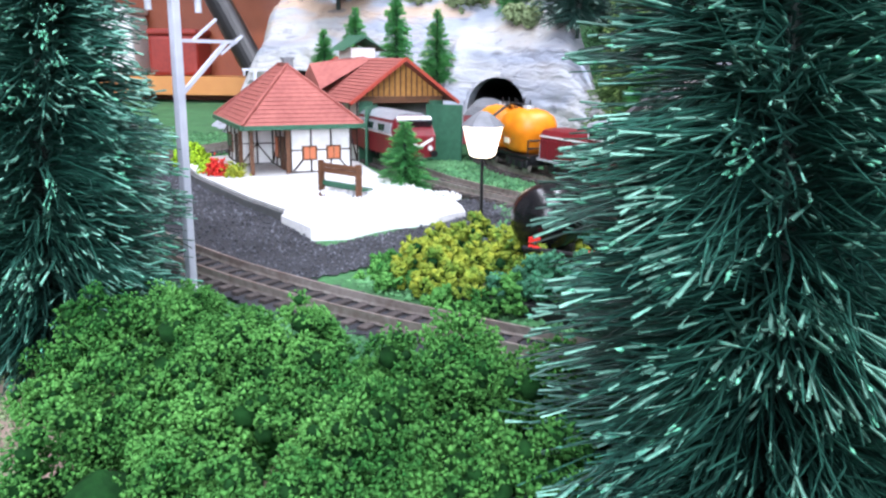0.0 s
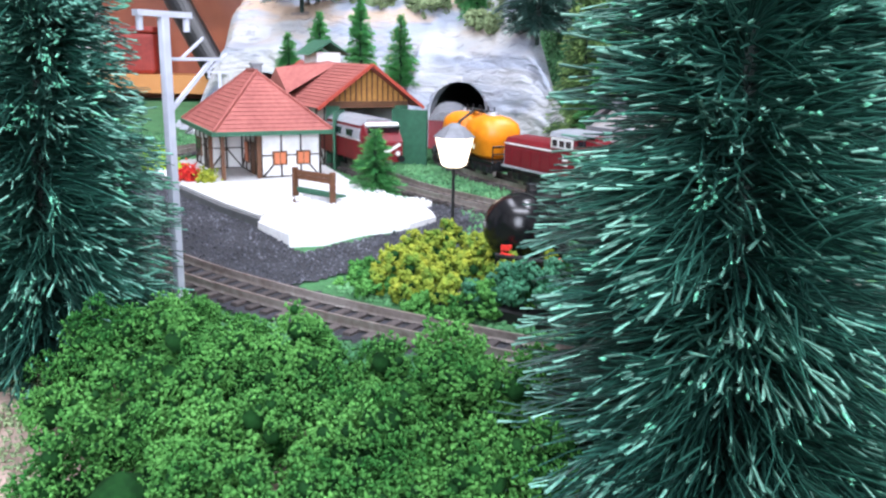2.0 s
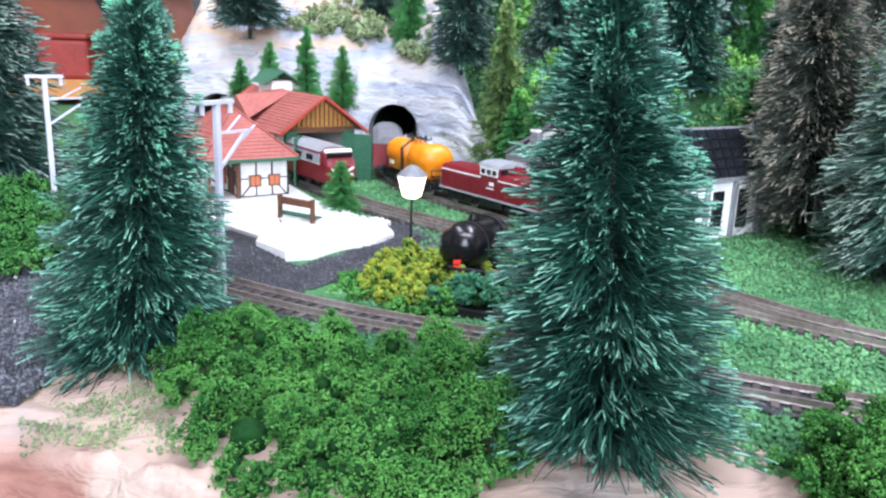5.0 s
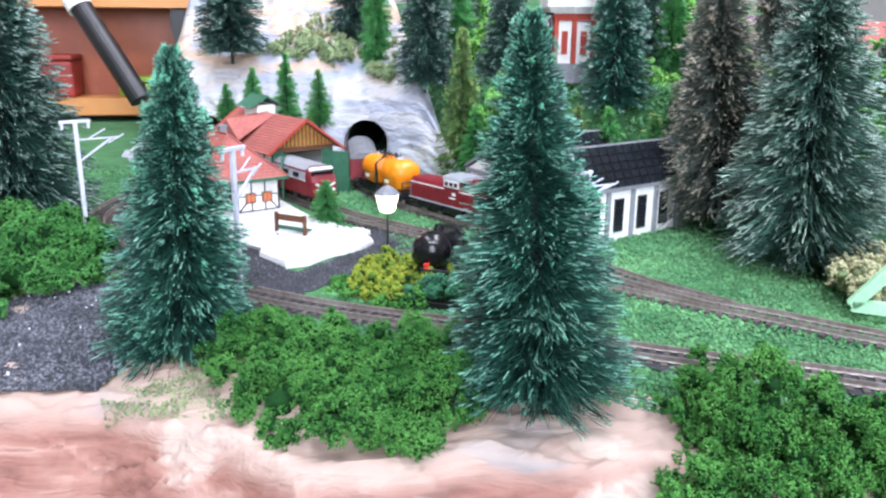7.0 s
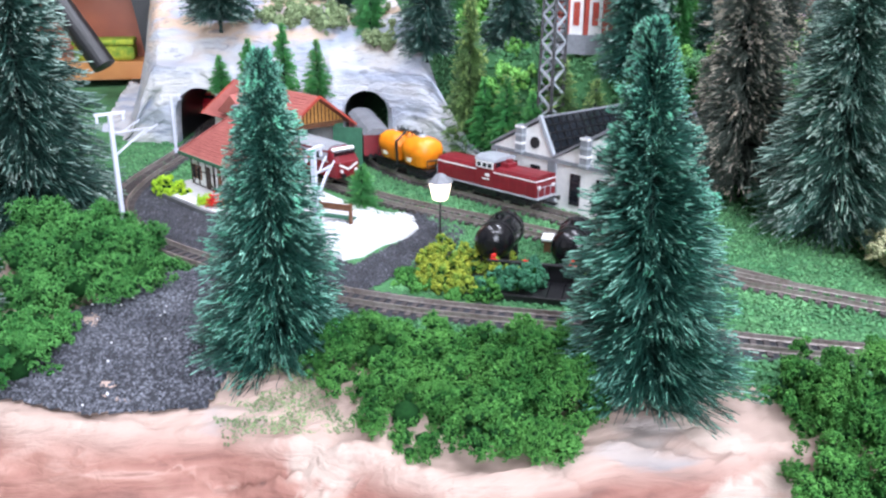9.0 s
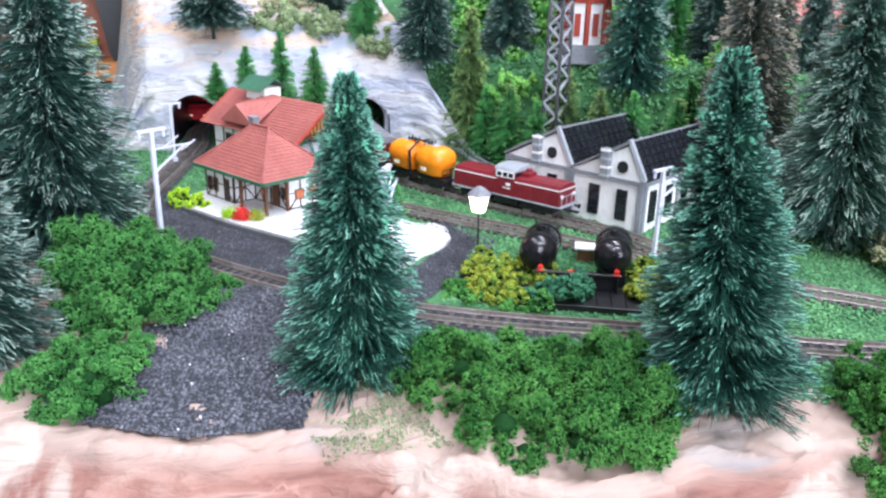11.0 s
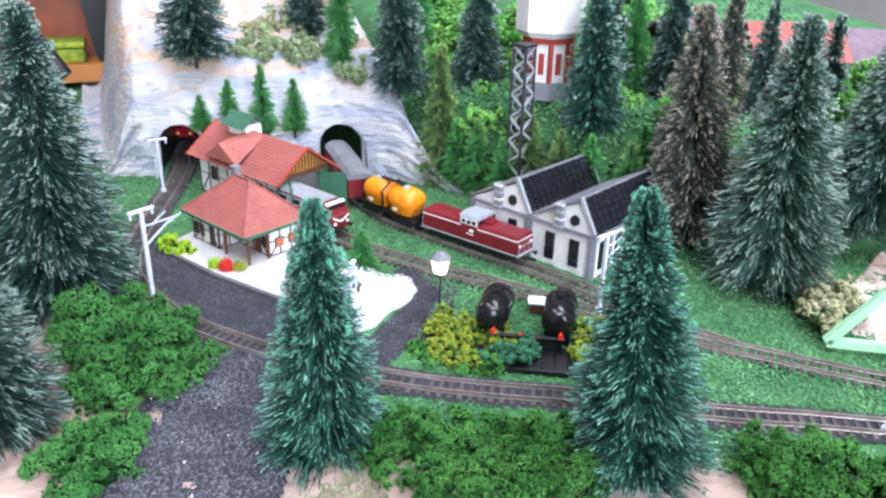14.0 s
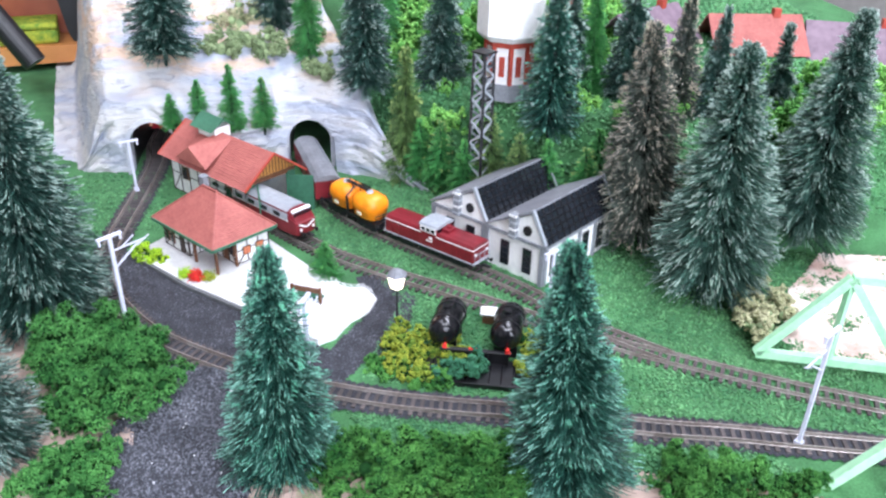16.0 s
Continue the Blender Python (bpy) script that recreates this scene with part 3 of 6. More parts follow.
def rock_hill():
    xs = np.arange(-0.168, 0.0921, 0.0016)
    foot = np.interp(xs, FACE_X, FACE_Y)
    wall = np.concatenate([np.arange(0, 0.0561, 0.0016)])
    top = np.arange(0.004, 0.36, 0.005)
    V = []
    for j, z in enumerate(wall):
        for x, y in zip(xs, foot):
            fade = 1 - float(step(0.055, 0.09, x))
            left = float(step(-0.152, -0.117, x))
            k = noise.fractal((x * 55, z * 70, 1.7), 1.0, 2.0, 4)
            near = min(max(abs(x - p) / hw, z / h) for p, hw, h in PORTALS)
            amp = 0.006 * float(step(0.95, 1.6, near))
            dip = 1 - 0.36 * float(step(-0.076, -0.064, x)) * (1 - float(step(-0.012, 0.002, x)))
            zz = z * dip * (0.15 + 0.85 * fade) * (0.04 + 0.96 * left) - 0.004
            crack = 0.0022 * float(step(0.86, 0.97, 1 - abs(noise.noise((x * 26 + 3 * z, z * 95, 8.3))))) * float(step(1.2, 1.6, near))
            V.append((x, y + z * 0.16 + amp * k + crack, zz))
    for d in top:
        for x, y in zip(xs, foot):
            fade = 1 - float(step(0.055, 0.09, x))
            left = float(step(-0.152, -0.117, x))
            k = noise.fractal((x * 45, d * 45, 5.2), 1.0, 2.0, 5)
            ledge = 0.026 * float(step(0.018, 0.05, d)) + 0.05 * float(step(0.05, 0.20, d))
            zz = (0.056 + 0.25 * min(d, 0.02) + ledge + 0.007 * k * float(step(0, 0.02, d))) * (0.15 + 0.85 * fade) * (0.04 + 0.96 * left) - 0.004
            dip = 1 - 0.36 * float(step(-0.076, -0.064, x)) * (1 - float(step(-0.012, 0.002, x))) * (1 - float(step(0.008, 0.035, d)))
            ridge = 1 - abs(noise.noise((x * 30, d * 110, 2.2)))
            zz = zz * dip + 0.0035 * float(step(0.80, 0.97, ridge)) * float(step(0.01, 0.03, d))
            if x > 0.02:
                zz = max(zz, float(land(np.float64(x), np.float64(y + d))) - 0.002 - 0.02 * fade)
            V.append((x, y + 0.056 * 0.16 + d, zz))
    nx, ny = len(xs), len(wall) + len(top)
    V = np.array(V)
    idx = np.arange(nx * ny).reshape(ny, nx)
    f = np.stack([idx[:-1, :-1], idx[:-1, 1:], idx[1:, 1:], idx[1:, :-1]], -1).reshape(-1, 4)
    c = V[f].mean(1)
    keep = np.ones(len(f), bool)
    rowi = np.arange(len(f)) // (nx - 1)
    for p, hw, h in PORTALS:
        spring = h - hw
        inside = (np.abs(c[:, 0] - p) < hw) & ((c[:, 2] < spring) | (((c[:, 0] - p) ** 2 + (c[:, 2] - spring) ** 2) < hw * hw))
        keep &= ~(inside & (rowi < len(wall)))
    used, inv = np.unique(f[keep], return_inverse=True)
    hill = link("rock_hill", array_mesh("rock_hill", V[used], inv.reshape(-1, 4), True), M["rock"])
    tagged(hill, "craggy white-painted plaster rock hill with tunnel mouths", kind="structure")


rock_hill()


def tunnel(x, hw, h):
    y = float(np.interp(x, FACE_X, FACE_Y))
    turn = math.degrees(math.atan2(np.interp(x + 0.02, FACE_X, FACE_Y) - np.interp(x - 0.02, FACE_X, FACE_Y), 0.04))
    t = thing("tunnel_portal", pose(x, y, -0.004, 0, 0, turn * 0.55), "round-arched black tunnel mouth in white plaster rock", "tunnel portal", "tunnel mouths", "structure")
    spring = h - hw + 0.004
    def arch(r):
        return [(-r, 0.0)] + [(-r * math.cos(math.pi * i / 20), spring + r * math.sin(math.pi * i / 20)) for i in range(21)] + [(r, 0.0)]
    bm = B()
    inner, outer = arch(hw * 0.96), arch(hw * 1.14)
    loops = []
    for yy, o in ((-0.0025, inner), (-0.0025, outer), (0.012, outer), (0.012, inner)):
        loops.append([bm.verts.new((a, yy + 0.16 * max(b, 0), b)) for a, b in o])
    for k in range(4):
        a, b = loops[k], loops[(k + 1) % 4]
        for i in range(len(a) - 1):
            bm.faces.new((a[i], a[i + 1], b[i + 1], b[i]))
    bmesh.ops.recalc_face_normals(bm, faces=bm.faces)
    part("arch_ring", bm, M["rock"], t)
    bm = B()
    a = [bm.verts.new((u, 0.004, v)) for u, v in arch(hw * 1.0)]
    b = [bm.verts.new((u, 0.20, v)) for u, v in arch(hw * 1.0)]
    for i in range(len(a) - 1):
        bm.faces.new((a[i], a[i + 1], b[i + 1], b[i]))
    bm.faces.new(b)
    part("tunnel_lining", bm, M["black"], t, "black tunnel lining")


for p in PORTALS:
    tunnel(*p)


# ---- trees and bushes ----
def fir_shape(rng, h, r, n, width, droop, tuft, foot):
    """Bristles of a bottle-brush fir in four steps from the wire to the tip; tufts of bristles lean together towards one tip."""
    k = max(n // tuft, 8)
    ch, ca = rng.uniform(0.015, 1.0, k) ** 1.15, rng.uniform(0, 2 * np.pi, k)
    cl, cr, cb = rng.uniform(0.70, 1.07, k), rng.normal(0, 0.13, k), rng.normal(0, 0.20, k)
    pick = rng.integers(0, k, n)
    loose = rng.random(n) < 0.32
    tip_h = np.where(loose, rng.uniform(0.0, 1.0, n) ** 1.15, np.clip(ch[pick] + rng.normal(0, 0.006, n), 0, 1))
    tip_a = np.where(loose, rng.uniform(0, 2 * np.pi, n), ca[pick] + rng.normal(0, 0.05, n))
    tip_h = foot + (1 - foot) * tip_h
    hh = np.clip(tip_h + np.where(loose, 0, rng.normal(0, 0.022, n)), 0, 1)
    aa = tip_a + np.where(loose, 0, rng.normal(0, 0.20, n))
    rad = r * np.interp(tip_h, (0, 0.03, 0.10, 0.2, 0.36, 0.53, 0.69, 0.86, 0.95, 1.0), (0.70, 0.93, 1.03, 0.98, 0.86, 0.71, 0.53, 0.31, 0.19, 0.09)) * rng.uniform(0.93, 1.03, n) * np.where(loose, rng.uniform(0.62, 1.03, n), cl[pick])
    wave = 0.07 * np.sin(3 * tip_a + 31 * tip_h) + 0.05 * np.sin(5 * tip_a - 57 * tip_h)
    rise = np.interp(tip_h, (0, 0.15, 0.5, 0.85, 1), (0.02, 0.04, 0.08, 0.30, 1.1)) + wave + np.where(loose, rng.normal(0, 0.10, n), cr[pick] + rng.normal(0, 0.03, n))
    zero = np.zeros(n)
    side = np.stack([-np.sin(tip_a), np.cos(tip_a), zero], 1)
    bend = np.where(loose, rng.normal(0, 0.13, n), cb[pick] + rng.normal(0, 0.03, n))[:, None] * side
    d0 = np.stack([np.cos(aa), np.sin(aa), rise + 0.10], 1)
    d1 = np.stack([np.cos(tip_a), np.sin(tip_a), rise], 1) + bend
    up = np.array((0.0, 0.0, 1.0))
    base, tip = up * (hh * h * 0.965)[:, None], up * (tip_h * h * 0.965)[:, None]
    curl = rng.normal(0, 0.05, (n, 1)) * side
    p0 = base + d0 * (rad * 0.05)[:, None]
    p1 = base + (d0 * 0.7 + d1 * 0.3) * (rad * 0.40)[:, None]
    p2 = tip * 0.75 + base * 0.25 + (d1 + curl) * (rad * 0.74)[:, None] - up * (droop * 0.4 * rad)[:, None]
    p3 = tip + d1 * rad[:, None] - up * (droop * rad * rng.uniform(0.5, 1.8, n))[:, None]
    w = width * rng.uniform(0.65, 1.3, n)
    return (p0, p1, p2, p3), side, w, np.where(loose, -1, pick), k


def strands(name, rings, side, up, w, keep):
    """Three-sided bristles through the given rings."""
    V = []
    for p, q in zip(rings, keep):
        for a in (0.0, 2.1, 4.2):
            V.append(p + (side * math.cos(a) + up * math.sin(a)) * (w * q)[:, None])
    V = np.stack(V, 1)
    m = len(rings)
    F = [(3 * i + a, 3 * i + (a + 1) % 3, 3 * i + 3 + (a + 1) % 3, 3 * i + 3 + a) for i in range(m - 1) for a in range(3)]
    f = np.array(F)[None] + (np.arange(len(w)) * 3 * m)[:, None, None]
    return array_mesh(name, V.reshape(-1, 3), f.reshape(-1, 4))


def fir_meshes(seed, h, r, n, width, flecks, fleck_size, droop=0.06, tuft=16, frost=0.4, foot=0.0):
    rng = np.random.default_rng(seed)
    (p0, p1, p2, p3), side, w, clump, k = fir_shape(rng, h, r, n, width, droop, tuft, foot)
    axis = p3 - p0
    axis /= np.linalg.norm(axis, axis=1)[:, None]
    up = np.cross(axis, side)
    crown = strands("crown", (p0, p1, p2, p3), side, up, w, (1.0, 1.0, 0.9, 0.7))
    # paint clots where the tufts' tips meet, thicker towards the top
    high = p3[:, 2] / h
    painted = rng.random(k) < 0.12
    weight = np.where((clump >= 0) & painted[clump], 1.0, 0.03) * (0.5 + 1.6 * np.clip(high, 0, 1) ** 2)
    sel = rng.choice(n, flecks, p=weight / weight.sum())
    tips = p2[sel] + (p3[sel] - p2[sel]) * (1.04 - np.abs(rng.normal(0, 0.22, flecks)))[:, None]
    s = fleck_size * rng.uniform(0.35, 1.25, (flecks, 1, 1)) * np.array([2.6, 0.6, 0.6])[None, None, :]
    dirs = axis[sel]
    fr = np.stack([dirs, side[sel], np.cross(dirs, side[sel])], 2)
    v = np.einsum("nij,nkj->nki", fr, OCT_V[None] * s * rng.uniform(0.6, 1.3, (flecks, 6, 1))) + tips[:, None, :]
    ff = OCT_F[None] + (np.arange(flecks) * 6)[:, None, None]
    flock = array_mesh("flock", v.reshape(-1, 3), ff.reshape(-1, 3))
    m = np.nonzero(rng.random(n) < frost * (0.45 + 0.9 * np.clip(high, 0, 1)))[0]
    q0 = p2[m] + (p3[m] - p2[m]) * rng.uniform(0.30, 0.80, (len(m), 1))
    q1 = p2[m] + (p3[m] - p2[m]) * rng.uniform(0.98, 1.03, (len(m), 1))
    tips_mesh = strands("flocking", (q0, q1), side[m], up[m], w[m], (0.95, 1.35))
    bm = B()
    cyl(bm, (0, 0, -0.008), (0, 0, h * 0.965), 0.0012, 0.0006, 8)
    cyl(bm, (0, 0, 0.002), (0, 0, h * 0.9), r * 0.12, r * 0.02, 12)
    trunk = bpy.data.meshes.new("trunk")
    bm.to_mesh(trunk)
    bm.free()
    return trunk, crown, flock, tips_mesh


def fir(meshes, x, y, z, scale, lean, turn, bristle, flock, label, group="firs"):
    t = thing("fir_tree", pose(x, y, z, lean[0], lean[1], turn) @ Matrix.Diagonal((scale[0], scale[0], scale[1], 1)), label, "tree", group)
    trunk, crown, tips, ends = meshes
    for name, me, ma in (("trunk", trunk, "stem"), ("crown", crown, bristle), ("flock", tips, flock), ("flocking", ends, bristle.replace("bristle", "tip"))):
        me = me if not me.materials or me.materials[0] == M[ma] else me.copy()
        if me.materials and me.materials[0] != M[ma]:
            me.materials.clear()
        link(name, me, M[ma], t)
    return t


hero_a = fir_meshes(11, 0.1225, 0.0295, 11500, 0.00016, 8000, 0.00034, 0.05, 20, 0.46, 0.065)
hero_b = fir_meshes(12, 0.1095, 0.0272, 10500, 0.00016, 6500, 0.00034, 0.10, 15, 0.55)
big = [fir_meshes(20 + i, 0.14, 0.038, 7500, 0.00023, 6000, 0.00050, 0.10, 12, 0.6) for i in range(2)]
small = [fir_meshes(30 + i, 0.10, 0.024, 3400, 0.00026, 1800, 0.00060, 0.10, 12, 0.5) for i in range(2)]
tiny = [fir_meshes(40 + i, 0.05, 0.012, 1500, 0.00022, 700, 0.00050, 0.06, 8, 0.5) for i in range(2)]

fir(hero_a, 0.044, 0.138, -0.0135, (1, 1), (-5, -2), 0, "bristle", "flock", "teal-green bottle-brush fir with pale flocked tips on the rock edge", "front firs")
fir(hero_b, -0.069, 0.194, -0.012, (1, 1), (-4, 5), 40, "bristle", "flock", "dark green bottle-brush fir beside the gravel slope", "front firs")
fir(big[0], -0.172, 0.350, -0.001, (1.08, 1.10), (0, 2), 10, "bristle_dark", "flock_grey", "large dark blue-green fir standing beside the curved track")
fir(big[1], -0.196, 0.248, -0.007, (0.85, 0.72), (0, 0), 70, "bristle_dark", "flock_grey", "dark green fir at the end of the bushes")
fir(big[1], 0.203, 0.244, 0.001, (1.0, 1.06), (0, -2), 0, "bristle_grey", "flock_grey", "large grey-green fir with pale flecks behind the grass")
fir(big[0], 0.190, 0.300, 0.010, (0.85, 0.98), (0, 4), 120, "bristle_brown", "flock_tan", "browned fir with tan flecks behind the factory")
fir(big[0], 0.287, 0.258, 0.014, (0.92, 1.02), (0, -5), 200, "bristle_grey", "flock_grey", "tall blue-green fir on the slope")
fir(big[1], -0.245, 0.40, 0.0, (1, 1.1), (0, 0), 33, "bristle_dark", "flock_grey", "large dark fir at the layout's end")
for x, y, z, s, h, kind, b, fl, lab in (
        (-0.073, 0.560, 0.083, 1.15, 1.1, 0, "bristle_dark", "flock_grey", "dark fir on top of the rock"),
        (0.064, 0.490, 0.066, 1.0, 1.1, 1, "bristle_dark", "flock_grey", "dark fir above the tunnel mouth"),
        (0.118, 0.470, 0.050, 0.95, 1.2, 0, "bristle_dark", "flock_grey", "blue-green fir on the hill"),
        (0.160, 0.376, 0.060, 1.0, 1.0, 1, "bristle", "flock_grey", "teal fir beside the white tower"),
        (0.190, 0.405, 0.066, 0.7, 0.9, 0, "bristle_dark", "flock_grey", "slim dark fir on the hill"),
        (0.205, 0.40, 0.066, 0.6, 0.9, 1, "bristle_fresh", "flock_fresh", "slim fresh-green fir on the hill"),
        (0.225, 0.385, 0.062, 0.8, 1.1, 0, "bristle_dark", "flock_grey", "dark fir near the hill's end"),
        (0.300, 0.318, 0.036, 0.75, 1.0, 0, "bristle_dark", "flock_grey", "dark fir at the slope's end"),
        (0.340, 0.300, 0.030, 0.8, 0.9, 1, "bristle_fresh", "flock_fresh", "green fir at the slope's end"),
        (0.240, 0.345, 0.045, 0.8, 1.1, 1, "bristle_brown", "flock_tan", "browned fir on the hill"),
        (0.262, 0.335, 0.050, 0.7, 0.95, 1, "bristle_dark", "flock_grey", "dark fir before the village roofs"),
        (0.084, 0.455, 0.001, 0.80, 1.03, 0, "bristle_lime", "flock_lime", "slim yellow-green fir at the rock's foot"),
        (0.035, 0.545, 0.075, 0.6, 0.95, 1, "bristle_fresh", "flock_fresh", "slim green fir on the rock"),
        (0.092, 0.545, 0.075, 0.9, 1.1, 0, "bristle_fresh", "flock_fresh", "green fir in the hill wood"),
        (0.105, 0.58, 0.080, 0.9, 1.0, 1, "bristle_dark", "flock_grey", "dark fir in the hill wood"),
        (0.02, 0.60, 0.09, 0.9, 1.0, 1, "bristle_dark", "flock_grey", "dark fir in the hill wood")):
    fir(small[kind], x, y, z, (s, h), (0, 0), 60 * s, b, fl, lab, "hill firs")
for x, y, z, s, h, b, fl, lab in (
        (-0.0765, 0.528, 0.036, 0.80, 0.52, "bristle_fresh", "flock_fresh", "small dark green fir on the rock ledge"),
        (-0.0570, 0.519, 0.032, 0.95, 0.84, "bristle_fresh", "flock_fresh", "small green fir on the rock ledge"),
        (-0.0335, 0.516, 0.032, 1.00, 1.05, "bristle_fresh", "flock_fresh", "small tall green fir on the rock ledge"),
        (-0.0105, 0.514, 0.033, 1.00, 0.80, "bristle_fresh", "flock_lime", "small light green fir above the tunnel"),
        (-0.0133, 0.329, 0.0000, 0.92, 0.52, "bristle_fresh", "flock_fresh", "small light green fir on the white grit"),
        (0.108, 0.400, 0.004, 1.2, 0.9, "bristle_fresh", "flock_fresh", "small green fir at the slope's foot"),
        (0.100, 0.425, 0.006, 1.3, 1.0, "bristle_fresh", "flock_lime", "small green fir at the slope's foot"),
        (0.125, 0.395, 0.014, 1.3, 1.1, "bristle_lime", "flock_lime", "small olive fir on the slope"),
        (0.090, 0.440, 0.008, 1.2, 0.9, "bristle_fresh", "flock_fresh", "small green fir at the slope's foot"),
        (0.150, 0.356, 0.012, 1.2, 0.95, "bristle_fresh", "flock_fresh", "small green fir behind the factory"),
        (0.138, 0.375, 0.016, 1.1, 0.85, "bristle_lime", "flock_lime", "small olive fir behind the factory"),
        (0.170, 0.340, 0.012, 1.3, 0.9, "bristle_fresh", "flock_lime", "small light green fir behind the factory"),
        (0.182, 0.345, 0.022, 1.3, 0.9, "bristle_fresh", "flock_fresh", "small green fir on the slope")):
    fir(tiny[int(x * 1000) % 2], x, y, z, (s, h), (0, 0), 900 * s, b, fl, lab, "small firs")


def bush(name, lumps, grain, count, material, core, seed, label, category="bush", sub=60, fine=1.0):
    """Foam foliage: lumps (x, y, z, r) carry ragged tufts, the tufts carry curled crumbs of foam, with gaps between; a
    dark core colour paints the shade in them.
    """
    rng = np.random.default_rng(seed)
    x0, y0 = lumps[0][:2]
    t = thing(name, pose(x0, y0, float(land(x0, y0))), label, category)
    o = np.array((x0, y0, float(land(x0, y0))))
    subs, cores = [], []
    for x, y, z, r in lumps:
        c = np.array((x, y, z)) - o
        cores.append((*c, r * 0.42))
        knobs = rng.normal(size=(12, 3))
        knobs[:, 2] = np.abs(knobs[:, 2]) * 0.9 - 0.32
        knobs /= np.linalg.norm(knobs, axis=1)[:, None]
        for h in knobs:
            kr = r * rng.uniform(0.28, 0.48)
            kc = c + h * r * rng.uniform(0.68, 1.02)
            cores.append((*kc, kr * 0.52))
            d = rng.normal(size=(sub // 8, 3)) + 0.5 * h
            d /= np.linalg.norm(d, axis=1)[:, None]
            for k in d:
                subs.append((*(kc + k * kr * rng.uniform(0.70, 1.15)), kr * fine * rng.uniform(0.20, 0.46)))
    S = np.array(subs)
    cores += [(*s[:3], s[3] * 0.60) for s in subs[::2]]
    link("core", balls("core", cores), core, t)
    w = S[:, 3] ** 2
    pick = rng.choice(len(S), count, p=w / w.sum())
    d = rng.normal(size=(count, 3))
    d /= np.linalg.norm(d, axis=1)[:, None]
    lobes = 1 + 0.28 * np.sin(d[:, 0] * 5 + pick) * np.sin(d[:, 1] * 5 + 2 * pick) + 0.15 * np.sin(d[:, 2] * 9 + 3 * pick)
    pts = S[pick, :3] + d * (S[pick, 3] * lobes * (0.62 + 0.50 * rng.random(count) ** 0.8))[:, None]
    pts, S = pts.astype(np.float32), S.astype(np.float32)
    keep = np.ones(count, bool)
    for a in range(0, count, 4000):
        q = pts[a:a + 4000]
        g = (q * q).sum(1)[:, None] + (S[:, :3] ** 2).sum(1)[None] - 2 * q @ S[:, :3].T
        keep[a:a + 4000] = (g > (0.55 * S[:, 3]) ** 2).all(1)
    pts = pts[keep]
    link("foliage", chips("foliage", pts, grain * 0.6, grain * 1.35, rng), material, t)
    return t


def spread(outline, n, r, seed, lift=0.35, rough=0.4):
    rng = np.random.default_rng(seed)
    test = in_poly(outline)
    xs, ys = [p[0] for p in outline], [p[1] for p in outline]
    out = []
    while len(out) < n:
        x, y = rng.uniform(min(xs), max(xs)), rng.uniform(min(ys), max(ys))
        if test(np.array([x]), np.array([y]))[0] and all((x - a) ** 2 + (y - b) ** 2 > (0.8 * r) ** 2 for a, b, _, _ in out) or len(out) > 300:
            q = r * rng.uniform(1 - rough, 1 + rough * 0.5)
            out.append((x, y, float(land(x, y)) + q * lift + r * rng.uniform(-0.45, 0.5), q))
        elif rng.random() < 0.02:
            r *= 0.97
    return out


bush("foam_bush", spread([(-0.050, 0.172), (-0.046, 0.153), (-0.036, 0.136), (-0.022, 0.124), (-0.008, 0.121), (0.004, 0.127), (0.016, 0.142), (0.024, 0.158), (0.012, 0.170), (-0.020, 0.183), (-0.044, 0.188)], 32, 0.0108, 5, 0.40), 0.00031, 135000, M["foam"], M["foam_core_shade"], 50,
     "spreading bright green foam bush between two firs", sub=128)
bush("foam_bush", spread([(0.084, 0.128), (0.076, 0.108), (0.066, 0.088), (0.09, 0.072), (0.120, 0.068), (0.132, 0.090), (0.108, 0.114)], 17, 0.0120, 6, 0.55), 0.00034, 95000, M["foam"], M["foam_core_shade"], 51,
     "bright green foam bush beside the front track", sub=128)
bush("foam_bush", spread([(-0.150, 0.318), (-0.134, 0.318), (-0.116, 0.288), (-0.103, 0.263), (-0.112, 0.250), (-0.135, 0.242), (-0.152, 0.240), (-0.166, 0.270), (-0.162, 0.300)], 24, 0.0125, 7, 0.45), 0.00036, 95000, M["foam_deep"], M["foam_core_shade"], 52,
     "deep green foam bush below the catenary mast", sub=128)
bush("foam_bush", spread([(-0.139, 0.208), (-0.147, 0.201), (-0.174, 0.208), (-0.174, 0.222), (-0.148, 0.224)], 8, 0.011, 8, 0.4), 0.00034, 32000, M["foam_deep"], M["foam_core_shade"], 53,
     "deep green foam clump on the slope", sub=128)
bush("yellow_bush", spread([(-0.012, 0.238), (0.010, 0.220), (0.034, 0.224), (0.034, 0.256), (0.008, 0.264)], 20, 0.0066, 9, 0.35), 0.0005, 24000, M["foam_yellow"], M["foam_core_shade"], 54, "yellow-green foam bush beside the black tanks")
bush("teal_bush", spread([(0.016, 0.222), (0.028, 0.214), (0.034, 0.220), (0.024, 0.230)], 4, 0.0065, 10, 0.7), 0.0006, 6000, M["foam_teal"], M["foam_core_shade"], 55, "blue-green foam bush before the tanks")
bush("yellow_bush", spread([(0.050, 0.206), (0.062, 0.204), (0.060, 0.212)], 2, 0.005, 11, 0.7), 0.0006, 2200, M["foam_yellow"], M["foam_core_shade"], 56, "small yellow foam bush on the black base")
bush("yellow_bush", spread([(0.064, 0.212), (0.082, 0.218), (0.084, 0.236), (0.066, 0.230)], 7, 0.0065, 12, 0.6), 0.0006, 3500, M["foam_yellow"], M["foam_core_shade"], 57, "olive foam bush at the tanks' side")
